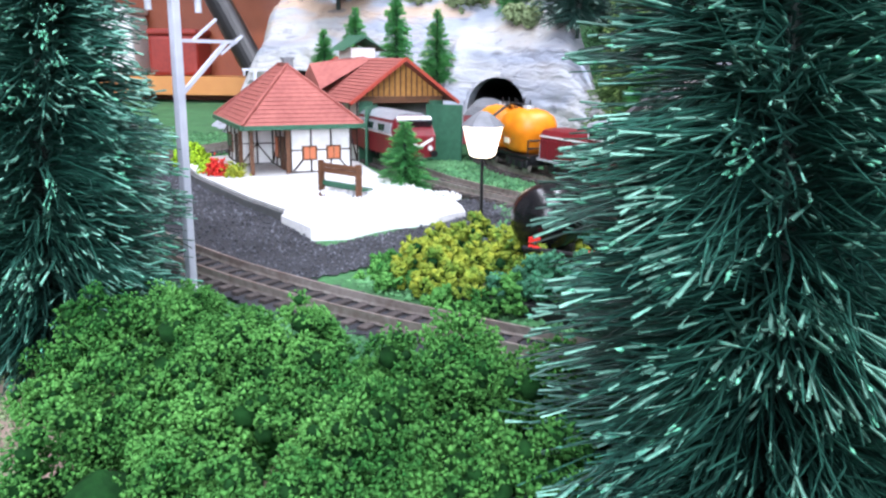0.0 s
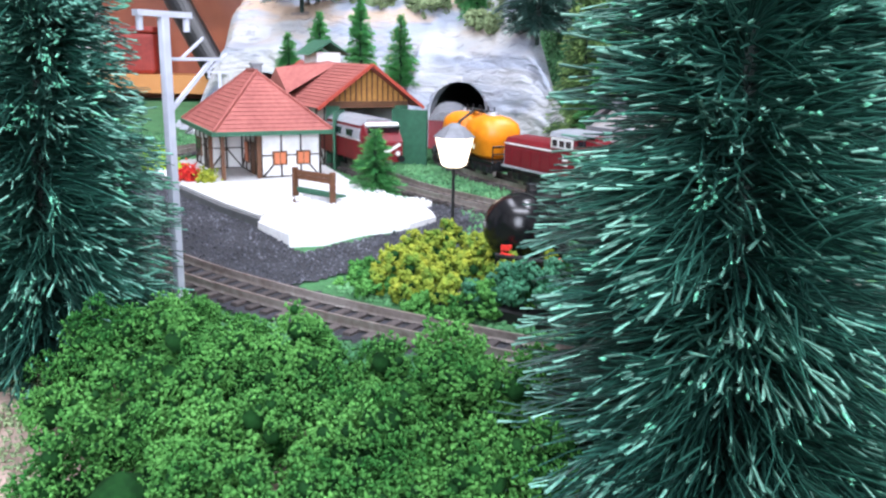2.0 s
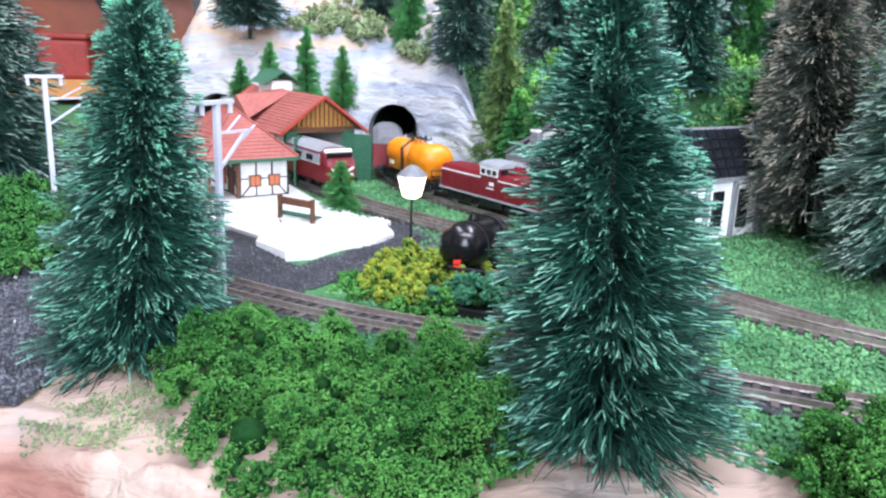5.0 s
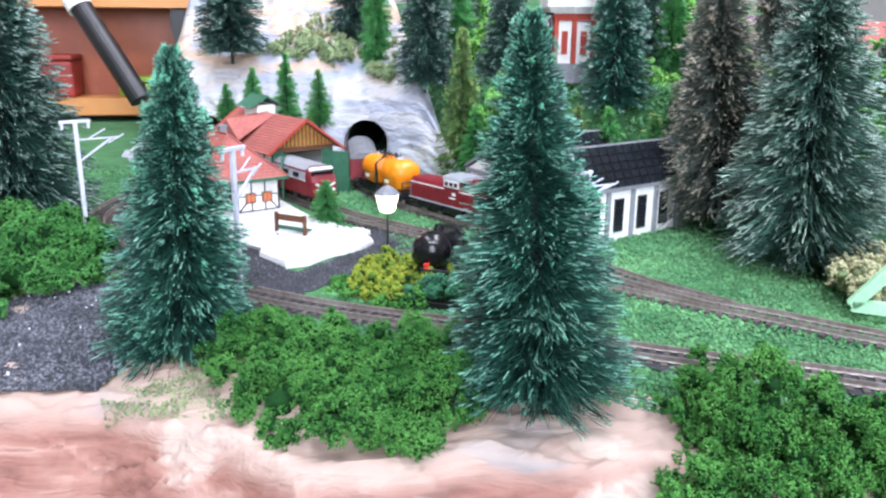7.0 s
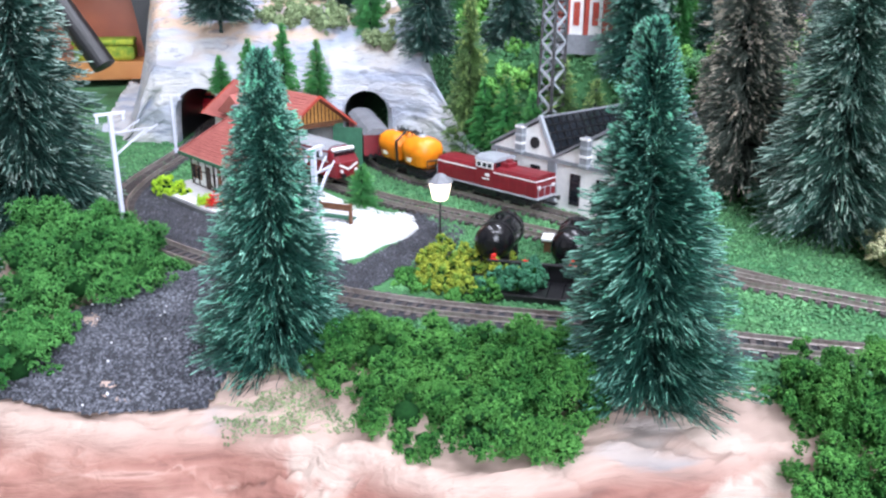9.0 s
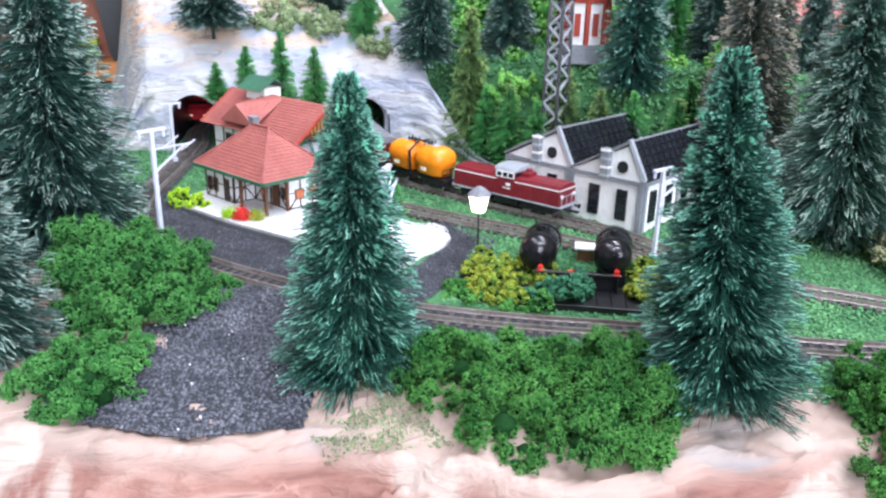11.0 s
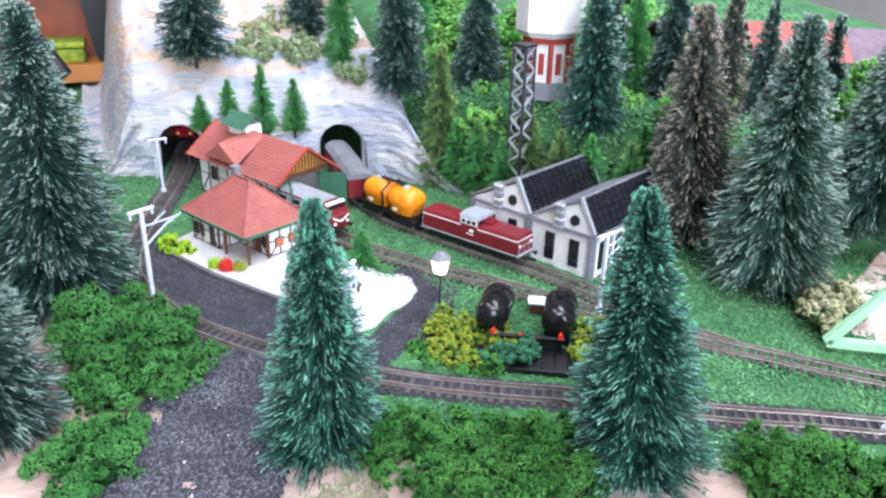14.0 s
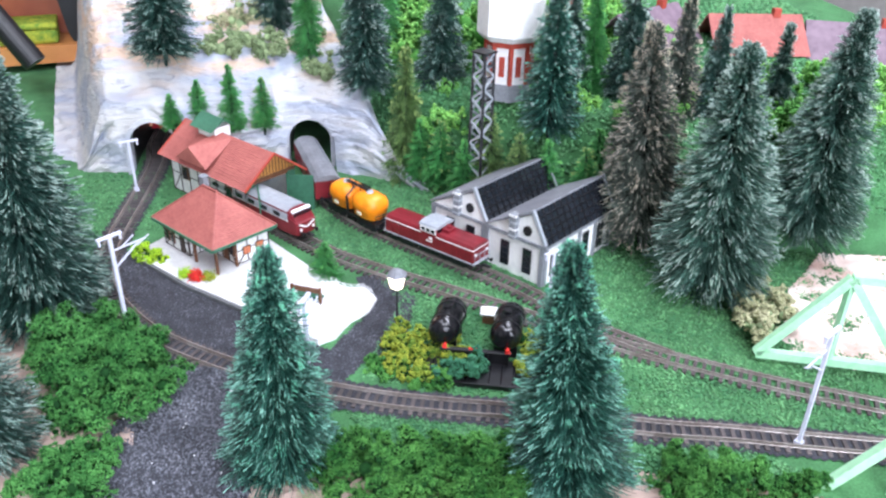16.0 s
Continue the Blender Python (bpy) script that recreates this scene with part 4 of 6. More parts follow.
bush("foam_bush", spread([(-0.022, 0.240), (0.008, 0.216), (0.034, 0.206), (0.034, 0.216), (0.006, 0.232), (-0.010, 0.248)], 16, 0.0042, 21, 0.3), 0.00045, 12000, M["foam"], M["foam_core_shade"], 71, "low green foam hedge before the yellow bush")
bush("lime_bush", [(-0.110, 0.392, 0.003, 0.006), (-0.104, 0.384, 0.003, 0.005), (-0.114, 0.398, 0.002, 0.005)], 0.0005, 3500, M["foam_lime"], M["foam_core_shade"], 58, "lime-green foam shrub against the station wall")
bush("lichen_bush", spread([(0.185, 0.180), (0.215, 0.190), (0.225, 0.215), (0.200, 0.218)], 6, 0.010, 13, 0.8), 0.0007, 9000, M["foam_pale"], M["foam_grey"], 59, "pale cream lichen bush beside the bridge")
for i, (x, y, z, r, ma) in enumerate(((-0.03, 0.565, 0.082, 0.014, "foam_grey"), (0.0, 0.562, 0.082, 0.015, "foam_grey"), (0.045, 0.530, 0.07, 0.012, "foam_grey"), (-0.01, 0.60, 0.09, 0.018, "foam_pale"), (0.04, 0.56, 0.08, 0.013, "foam_grey"))):
    bush("lichen_bush", [(x, y, z, r), (x + r, y + 0.4 * r, z - 0.2 * r, r * 0.8), (x - r * 0.8, y + 0.2 * r, z - 0.2 * r, r * 0.7)], 0.0008, 4000, M[ma], M["foam_grey"], 60 + i, "grey-green lichen bush on top of the rock")
tagged(bush("hill_scrub", spread([(0.10, 0.43), (0.15, 0.36), (0.20, 0.315), (0.26, 0.285), (0.40, 0.27), (0.42, 0.33), (0.24, 0.40), (0.17, 0.43), (0.12, 0.47)], 46, 0.014, 14, 0.35), 0.0009, 42000, M["foam_scrub"], M["scrub_core"], 66, "bright green scrub covering the slope behind the factory", "scrub"), kind="stuff")
tagged(bush("hill_scrub", spread([(0.095, 0.50), (0.13, 0.47), (0.2, 0.44), (0.3, 0.40), (0.3, 0.6), (0.095, 0.62)], 30, 0.022, 15, 0.3), 0.0014, 24000, M["foam_scrub"], M["scrub_core"], 67, "dark green scrub on the hill top", "scrub"), kind="stuff")


# ---- track ----
def track(name, path, a, b, label, lift=0.0):
    t = thing(name, pose(0, 0, 0), label, "track", "tracks", "structure")
    n = int((b - a) / 0.003)
    ds = np.linspace(a, b, n)
    for side in (-1, 1):
        bm = B()
        secs = []
        for d in ds:
            x, y, h = along(path, d)
            c, s = math.cos(radians(h)), math.sin(radians(h))
            z = float(land(x, y)) + lift
            o = side * 0.0047
            q = [(o - 0.0006, 0.0014), (o + 0.0006, 0.0014), (o + 0.0003, 0.0019), (o + 0.0003, 0.0034), (o - 0.0003, 0.0034), (o - 0.0003, 0.0019)]
            secs.append([(x - s * u, y + c * u, z + v) for u, v in q])
        loft(bm, secs)
        part("rail", bm, M["rail"], t)
    return t


def sleepers(t, path, a, b, lift=0.0):
    bm = box(B(), (0, 0, 0.0008), (0.0021, 0.0170, 0.0016), None, 0.0002)
    me = bpy.data.meshes.new("sleeper")
    bm.to_mesh(me)
    bm.free()
    me.materials.append(M["sleeper"])
    d = a
    while d < b:
        x, y, h = along(path, d)
        ob = new("sleeper", me)
        ob.parent = t
        ob.matrix_world = pose(x, y, float(land(x, y)) + lift, 0, 0, h)
        d += 0.0046


track_front = track("track_front", front, 0.02, front[1][-1] - 0.01, "curved model railway track with dark sleepers and nickel rails")
track_back = track("track_back", back, 0.01, back[1][-1], "model railway track curving into the engine shed")
track_siding = track("track_siding", siding, 0.0, siding[1][-1], "model railway siding leading to the tunnel", 0.0002)

# ---- rolling stock ----
def bogie(t, x, base=0.014, r=0.0029, w=0.0135, deep=0.0045):
    bm = box(B(), (x, 0, 0.0042), (base + 0.008, w, 0.0022), None, 0.0004)
    for s in (-1, 1):
        box(bm, (x, s * w * 0.46, 0.0036), (base + 0.007, 0.0012, 0.0030), None, 0.0003)
        for k in (-0.5, 0, 0.5):
            box(bm, (x + base * k, s * w * 0.52, 0.0034), (0.0026, 0.0012, 0.0022))
    b = part("bogie", bm, M["black"], t)
    for k in (-0.5, 0.5):
        bm = B()
        for s in (-1, 1):
            cyl(bm, (x + base * k, s * 0.0038, r), (x + base * k, s * 0.0052, r), r, None, 16)
        cyl(bm, (x + base * k, -0.005, r), (x + base * k, 0.005, r), 0.0007, None, 8)
        part("wheelset", bm, M["rail"], b)
    return b


def buffers(t, x, z=0.0062, w=0.011):
    d = 1 if x > 0 else -1
    for s in (-1, 1):
        bm = cyl(B(), (x, s * w / 2, z), (x + d * 0.0026, s * w / 2, z), 0.0006, None, 8)
        cyl(bm, (x + d * 0.0026, s * w / 2, z), (x + d * 0.0031, s * w / 2, z), 0.0014, None, 12)
        part("buffer", bm, M["black"], t)
    part("coupling", box(B(), (x + d * 0.0030, 0, 0.0045), (0.006, 0.0024, 0.0012), None, 0.0003), M["black"], t)


def on_track(path, d, flip=False, lift=0.0):
    x, y, h = along(path, d)
    return pose(x, y, float(land(x, y)) + 0.0034 + lift, 0, 0, h + (180 if flip else 0))


def nearest(path, x, y):
    out, s = path
    return float(s[np.argmin((out[:, 0] - x) ** 2 + (out[:, 1] - y) ** 2)])


def shunter(m):
    t = thing("diesel_locomotive", m, "maroon centre-cab diesel locomotive with white stripe and grey cab roof", "locomotive")
    hw = 0.0082
    part("frame", box(B(), (0, 0, 0.0070), (0.073, 0.0172, 0.0009), None, 0.0002), M["silver"], t, "pale grey running board")
    def hood(x0, x1, name):
        prof = [(-hw, 0.0075), (-hw, 0.0165), (-hw * 0.86, 0.0182), (-hw * 0.4, 0.0188), (hw * 0.4, 0.0188), (hw * 0.86, 0.0182), (hw, 0.0165), (hw, 0.0075)]
        bm = prism(B(), prof, x0, x1)
        ob = part(name, bm, M["maroon"], t)
        bm = B()
        for s in (-1, 1):
            box(bm, ((x0 + x1) / 2, s * (hw + 0.0001), 0.0160), (x1 - x0, 0.0003, 0.0006))
        box(bm, (x1 if x1 > 0 and x0 > 0 else x0, 0, 0.0160), (0.0004, hw * 2, 0.0006))
        part("stripe", bm, M["white"], ob, "thin white stripe")
        for i in range(5):
            for s in (-1, 1):
                part("hatch", box(B(), (x0 + (x1 - x0) * (i + 0.5) / 5, s * (hw + 0.0001), 0.0115), (0.0042, 0.0004, 0.0062)), M["maroon"], ob)
        return ob
    front_hood = hood(0.0065, 0.0350, "short_hood")
    long_hood = hood(-0.0350, -0.0055, "long_hood")
    prof = [(-0.0084, 0.0075), (-0.0084, 0.0200), (-0.0072, 0.0218), (0.0072, 0.0218), (0.0084, 0.0200), (0.0084, 0.0075)]
    cab = part("cab", prism(B(), prof, -0.0057, 0.0067), M["maroon"], t)
    bm = prism(B(), [(-0.0088, 0.0214), (-0.0078, 0.0228), (-0.004, 0.0236), (0.004, 0.0236), (0.0078, 0.0228), (0.0088, 0.0214)], -0.0068, 0.0078)
    part("cab_roof", bm, M["silver"], cab, "light grey cab roof")
    for s in (-1, 1):
        for x in (-0.0034, 0.0005, 0.0042):
            w = part("window", box(B(), (x, s * 0.0087, 0.0192), (0.0026, 0.0004, 0.0022)), M["glass"], cab)
        part("window_frame", box(B(), (0.0004, s * 0.0085, 0.0193), (0.0122, 0.0004, 0.0038)), M["white"], cab, "white window surround")
        bm = box(B(), (0.0025, s * 0.0086, 0.0140), (0.0028, 0.0003, 0.0016))
        box(bm, (0.0015, s * 0.0086, 0.0118), (0.0050, 0.0003, 0.0006))
        part("number_bar", bm, M["white"], cab)
    for x, s in ((0.0072, 1), (-0.0062, -1)):
        for y in (-0.0044, 0.0044):
            part("window", box(B(), (x - 0.0002 * s, y, 0.0196), (0.0010, 0.0050, 0.0022)), M["glass"], cab)
    part("exhaust", box(cyl(B(), (0.0105, 0, 0.018), (0.0105, 0, 0.0224), 0.0020, 0.0017, 12), (0.0100, 0, 0.0196), (0.0060, 0.0075, 0.0024), None, 0.0004), M["maroon"], t)
    for y in (-0.0058, 0.0058):
        part("headlight", cyl(B(), (0.0350, y, 0.0125), (0.0358, y, 0.0125), 0.0010, None, 10), M["white"], t)
    for x in (-0.0362, 0.0362):
        bm = B()
        for y in (-0.0075, -0.0025, 0.0025, 0.0075):
            cyl(bm, (x, y, 0.0070), (x, y, 0.0130), 0.0002, None, 6)
        cyl(bm, (x, -0.0075, 0.0128), (x, 0.0075, 0.0128), 0.0002, None, 6)
        part("handrail", bm, M["silver"], t)
        buffers(t, x + (0.0003 if x > 0 else -0.0003))
    part("fuel_tank", box(B(), (0, 0, 0.0042), (0.016, 0.0140, 0.0036), None, 0.0006), M["black"], t)
    bogie(t, 0.0205)
    bogie(t, -0.0205)
    return t


def nosed(m, length, body, roof, label, red_white):
    """A streamlined two-cab locomotive."""
    t = thing("locomotive", m, label, "locomotive")
    hw, hl = 0.0090, length / 2
    side = [(-hw, 0.0045), (-hw, 0.0158), (-hw * 0.90, 0.0192), (-hw * 0.55, 0.0212), (hw * 0.55, 0.0212), (hw * 0.90, 0.0192), (hw, 0.0158), (hw, 0.0045)]
    def sec(x, k, drop):
        return [(x, y * k, min(z, 0.0212 - drop) if z > 0.0158 - drop else z) for y, z in side]
    bm = loft(B(), [sec(-hl, 0.80, 0.0085), sec(-hl + 0.0016, 0.90, 0.0080), sec(-hl + 0.0065, 0.97, 0.0005), sec(-hl + 0.012, 1, 0), sec(hl - 0.012, 1, 0), sec(hl - 0.0065, 0.97, 0.0005), sec(hl - 0.0016, 0.90, 0.0080), sec(hl, 0.80, 0.0085)])
    shell = part("body", bm, M[body], t)
    bm = prism(B(), [(-hw * 0.93, 0.0192), (-hw * 0.56, 0.0216), (0, 0.0220), (hw * 0.56, 0.0216), (hw * 0.93, 0.0192)], -hl + 0.009, hl - 0.009)
    top = part("roof", bm, M[roof], t, "grey roof" if roof != "red" else "")
    for s in (-1, 1):
        if red_white:
            part("side_band", box(B(), (0, s * (hw + 0.0001), 0.0165), (length * 0.62, 0.0005, 0.0030)), M["roofgrey"], shell, "grey window and louvre band")
            part("number_bar", box(B(), (-length * 0.2, s * (hw + 0.0001), 0.0085), (0.010, 0.0003, 0.0010)), M["white"], shell)
        else:
            part("upper_band", box(B(), (0, s * (hw - 0.0003), 0.0158), (length * 0.84, 0.0010, 0.0044), Matrix.Rotation(s * radians(9), 4, "X")), M["silver"], shell, "silver-grey upper side band")
            bm = B()
            for i in range(6):
                box(bm, (-length * 0.32 + i * length * 0.128, s * (hw + 0.0003), 0.0156), (0.0070, 0.0005, 0.0028))
            part("window_band", bm, M["glass"], shell)
            part("stripe", box(B(), (0, s * (hw + 0.0001), 0.0132), (length * 0.86, 0.0003, 0.0005)), M["white"], shell)
    for e in (-1, 1):
        tilt = Matrix.Rotation(-e * radians(-32), 4, "Y")
        part("windscreen", box(B(), (e * (hl - 0.0041), 0, 0.0166), (0.0007, 0.0140, 0.0056), tilt), M["glass"], shell)
        if red_white:
            part("bib", box(B(), (e * (hl - 0.0008), 0, 0.0112), (0.0012, 0.0136, 0.0030), None, 0.0003), M["white"], shell, "white front panel")
        else:
            bm = B()
            for s in (-1, 1):
                box(bm, (e * (hl - 0.0002), s * 0.0032, 0.0105), (0.0008, 0.0070, 0.0012), Matrix.Rotation(s * radians(28), 4, "X"))
            part("chevron", bm, M["white"], shell, "white front chevron")
            bm = box(B(), (e * (hl - 0.0046), 0, 0.0136), (0.0030, 0.0156, 0.0014), tilt, 0.0002)
            box(bm, (e * (hl - 0.0052), 0, 0.0198), (0.0022, 0.0150, 0.0012), tilt, 0.0002)
            part("windscreen_surround", bm, M["white"], shell, "white windscreen surround")
        for s in (-1, 1):
            part("headlight", cyl(B(), (e * hl, s * 0.0050, 0.0082), (e * (hl + 0.0006), s * 0.0050, 0.0082), 0.0010, None, 10), M["headlight"] if red_white else M["white"], t)
        buffers(t, e * (hl + 0.0002))
    part("skirt", box(B(), (0, 0, 0.0044), (length * 0.30, 0.0150, 0.0032), None, 0.0005), M["black"], t)
    if red_white:
        for x in (-0.034, 0.034):
            bm = B()
            box(bm, (x, 0, 0.0226), (0.014, 0.0090, 0.0008))
            for s in (-1, 1):
                cyl(bm, (x - 0.006, s * 0.0035, 0.0232), (x + 0.006, s * 0.0020, 0.0240), 0.0004, None, 6)
            box(bm, (x + 0.006, 0, 0.0244), (0.0012, 0.0120, 0.0005))
            part("pantograph", bm, M["roofgrey"], top, "folded pantograph")
    bogie(t, length * 0.30, 0.018)
    bogie(t, -length * 0.30, 0.018)
    return t


def silo_wagon(m):
    t = thing("silo_wagon", m, "orange two-silo hopper wagon on a black frame", "wagon")
    part("frame", box(box(B(), (0, 0, 0.0062), (0.050, 0.0130, 0.0014), None, 0.0003), (0, 0, 0.0050), (0.050, 0.004, 0.0018)), M["black"], t)
    def ring(cx, hx, hy, z, k=3.2):
        out = []
        for a in range(24):
            u = a * math.pi / 12
            c, q = math.cos(u), math.sin(u)
            out.append((cx + hx * math.copysign(abs(c) ** (2 / k), c), hy * math.copysign(abs(q) ** (2 / k), q), z))
        return out
    for x in (-0.0118, 0.0118):
        bm = loft(B(), [ring(x, *q) for q in ((0.0085, 0.0052, 0.0070), (0.0104, 0.0080, 0.0088), (0.0108, 0.0084, 0.0132), (0.0114, 0.0093, 0.0142), (0.0114, 0.0095, 0.0176), (0.0104, 0.0086, 0.0204), (0.0074, 0.0058, 0.0226), (0.0036, 0.0030, 0.0234))])
        for f in bm.faces:
            f.smooth = len(f.verts) == 4
        s = part("silo", bm, M["orange"], t)
        part("hatch", cyl(B(), (x, 0, 0.0230), (x, 0, 0.0246), 0.0026, 0.0022, 14), M["silver"], s, "pale grey hatch")
        bm = box(B(), (x - 0.001, 0.0086, 0.0115), (0.0042, 0.0004, 0.0020))
        box(bm, (x - 0.001, -0.0086, 0.0115), (0.0042, 0.0004, 0.0020))
        part("lettering_bar", bm, M["cream"], s)
    bm = box(B(), (0, 0, 0.0246), (0.022, 0.0030, 0.0004))
    for x in (-0.010, -0.004, 0.004, 0.010):
        for s in (-1, 1):
            cyl(bm, (x, s * 0.0014, 0.0225), (x, s * 0.0014, 0.0264), 0.0003, None, 6)
    part("walkway", bm, M["black"], t)
    bm = B()
    for s in (-1, 1):
        cyl(bm, (0.0, s * 0.0088, 0.0062), (0.0, s * 0.0096, 0.0200), 0.0007, None, 8)
        cyl(bm, (0.0, s * 0.0096, 0.0200), (0.0, s * 0.0030, 0.0246), 0.0006, None, 8)
        for i in range(8):
            box(bm, (0.0, s * 0.0098, 0.0072 + i * 0.0017), (0.0030, 0.0004, 0.0004))
    part("ladder", bm, M["black"], t)
    for e in (-1, 1):
        bm = B()
        for y in (-0.006, 0, 0.006):
            cyl(bm, (e * 0.0245, y, 0.0066), (e * 0.0245, y, 0.0125), 0.0003, None, 6)
        for z in (0.0095, 0.0124):
            cyl(bm, (e * 0.0245, -0.006, z), (e * 0.0245, 0.006, z), 0.0003, None, 6)
        part("end_rail", bm, M["black"], t)
    bogie(t, 0.0155, 0.011)
    bogie(t, -0.0155, 0.011)
    buffers(t, 0.0252)
    buffers(t, -0.0252)
    return t


def box_wagon(m, length, body, roof, label, stripe=None):
    t = thing("covered_wagon", m, label, "wagon")
    hw = 0.0088
    shell = part("body", box(B(), (0, 0, 0.0122), (length, hw * 2, 0.0136), None, 0.0003), M[body], t)
    prof = [(-hw - 0.0004, 0.0188), (-hw * 0.7, 0.0216), (-hw * 0.3, 0.0228), (hw * 0.3, 0.0228), (hw * 0.7, 0.0216), (hw + 0.0004, 0.0188)]
    part("roof", prism(B(), prof, -length / 2 - 0.0006, length / 2 + 0.0006), M[roof], t, "curved grey roof")
    for s in (-1, 1):
        bm = B()
        n = int(length / 0.0052)
        for i in range(n + 1):
            box(bm, (-length / 2 + length * i / n, s * (hw + 0.0001), 0.0122), (0.0006, 0.0006, 0.0134))
        part("side_rib", bm, M[body], shell)
        part("door", box(B(), (0, s * (hw + 0.0003), 0.0122), (0.013, 0.0006, 0.0126), None, 0.0002), M[body], shell)
        if stripe:
            part("stripe", box(B(), (0, s * (hw + 0.0006), 0.0118), (length * 0.96, 0.0005, 0.0024)), M[stripe], shell, "orange-red stripe")
    part("frame", box(B(), (0, 0, 0.0050), (length, 0.0120, 0.0014)), M["black"], t)
    bogie(t, length * 0.34, 0.010)
    bogie(t, -length * 0.34, 0.010)
    buffers(t, length / 2)
    buffers(t, -length / 2)
    return t


d = nearest(siding, 0.060, 0.334)
shunter(on_track(siding, d, True))
silo_wagon(on_track(siding, d + 0.0685, True) @ Matrix.Diagonal((1.04, 1.04, 1.06, 1)))
box_wagon(on_track(siding, d + 0.1400, True), 0.080, "maroon", "roofgrey", "maroon covered wagon with a curved grey roof by the tunnel")
nosed(on_track(back, nearest(back, -0.036, 0.427), True), 0.104, "maroon", "silver", "maroon diesel locomotive with grey roof and white front chevron", False)

nosed(on_track(front, nearest(front, -0.0930, 0.543) - 0.125), 0.112, "red", "red", "bright red electric locomotive with white front inside the tunnel", True)


# ---- station ----
def dirs(x, y):
    return math.degrees(math.atan2(y, x))


def slope_tiles(bm_parent, corners, rows, cols, material, parent, name="roof_course"):
    """Courses of tiles on a slope given by its eave ends and ridge ends."""
    a, b, c, e = [Vector(p) for p in corners]
    n = (b - a).cross(e - a).normalized()
    if n.z < 0:
        n = -n
    for i in range(rows):
        f0, f1 = i / rows, (i + 1.06) / rows
        p = [a.lerp(e, f0), b.lerp(c, f0), b.lerp(c, min(f1, 1)), a.lerp(e, min(f1, 1))]
        bm = B()
        lo = [bm.verts.new(q + n * 0.00005) for q in p]
        hi = [bm.verts.new(q + n * (0.00045 if k < 2 else 0.00018)) for k, q in enumerate(p)]
        for k in range(4):
            bm.faces.new((lo[k], lo[(k + 1) % 4], hi[(k + 1) % 4], hi[k]))
        bm.faces.new(hi)
        bm.faces.new(lo[::-1])
        bmesh.ops.recalc_face_normals(bm, faces=bm.faces)
        part(name, bm, material, parent)


def beam(bm, p, q, w=0.0009, d=0.0007):
    p, q = Vector(p), Vector(q)
    m = Matrix.Translation((p + q) / 2) @ (q - p).to_track_quat("X", "Z").to_matrix().to_4x4()
    bmesh.ops.create_cube(bm, size=1, matrix=m @ Matrix.Diagonal(((q - p).length, w, w, 1)))
    return bm


def timber_wall(parent, p, q, z0, z1, out, bays, openings=()):
    """Dark half-timbering on a white wall from p to q."""
    p, q = Vector((*p, 0)), Vector((*q, 0))
    o = Vector((*out, 0)) * 0.0004
    bm = B()
    for z in (z0 + 0.0006, z0 + (z1 - z0) * 0.5, z1 - 0.0006):
        beam(bm, p + o + Vector((0, 0, z)), q + o + Vector((0, 0, z)), 0.0005)
    for i in range(bays + 1):
        a = p.lerp(q, i / bays)
        beam(bm, a + o + Vector((0, 0, z0)), a + o + Vector((0, 0, z1)), 0.0006)
    a, b = p, p.lerp(q, 1 / bays)
    beam(bm, a + o + Vector((0, 0, z0)), b + o + Vector((0, 0, z0 + (z1 - z0) * 0.5)), 0.0006)
    a, b = p.lerp(q, 1 - 1 / bays), q
    beam(bm, a + o + Vector((0, 0, z0 + (z1 - z0) * 0.5)), b + o + Vector((0, 0, z0)), 0.0006)
    part("timber_frame", bm, M["timber"], parent, "dark half-timbering")


ST = pose(-0.0685, 0.3885, 0.0022, 0, 0, dirs(-0.445, 0.895)) @ Matrix.Diagonal((0.88, 0.92, 0.92, 1))
st = thing("station_house", ST, "white half-timbered station with brick-red hipped roof and green eaves", "building")
# local: x runs away along the platform, +y faces the track side (v = -y)
walls = part("wall", box(B(), (0.000, -0.008, 0.0098), (0.064, 0.026, 0.0196)), M["white"], st)
wing = part("wall", box(B(), (0.017, 0.0125, 0.0098), (0.030, 0.015, 0.0196)), M["white"], st)
timber_wall(walls, (-0.032, -0.021), (-0.032, 0.005), 0.0, 0.0195, (-1, 0), 3)
timber_wall(walls, (0.002, 0.005), (-0.032, 0.005), 0.0, 0.0195, (0, 1), 4)
timber_wall(wing, (0.032, 0.020), (0.002, 0.020), 0.0, 0.0195, (0, 1), 3)
timber_wall(wing, (0.002, 0.005), (0.002, 0.020), 0.0, 0.0195, (-1, 0), 2)
timber_wall(walls, (-0.032, -0.021), (0.032, -0.021), 0.0, 0.0195, (0, -1), 7)


def window(parent, c, w, h, axis, pane="warmglass"):
    fr = part("window", box(B(), c, (w + 0.0012, 0.0010, h + 0.0012) if axis == "y" else (0.0010, w + 0.0012, h + 0.0012)), M["wood"], parent, "brown framed window")
    for k in (-0.25, 0.25):
        if axis == "y":
            s = 1 if c[1] > 0 else -1
            part("pane", box(B(), (c[0] + k * w, c[1] + s * 0.0004, c[2]), (w * 0.42, 0.0006, h)), M[pane], fr)
        else:
            s = 1 if c[0] > 0.02 else -1
            part("pane", box(B(), (c[0] + s * 0.0004, c[1] + k * w, c[2]), (0.0006, w * 0.42, h)), M[pane], fr)


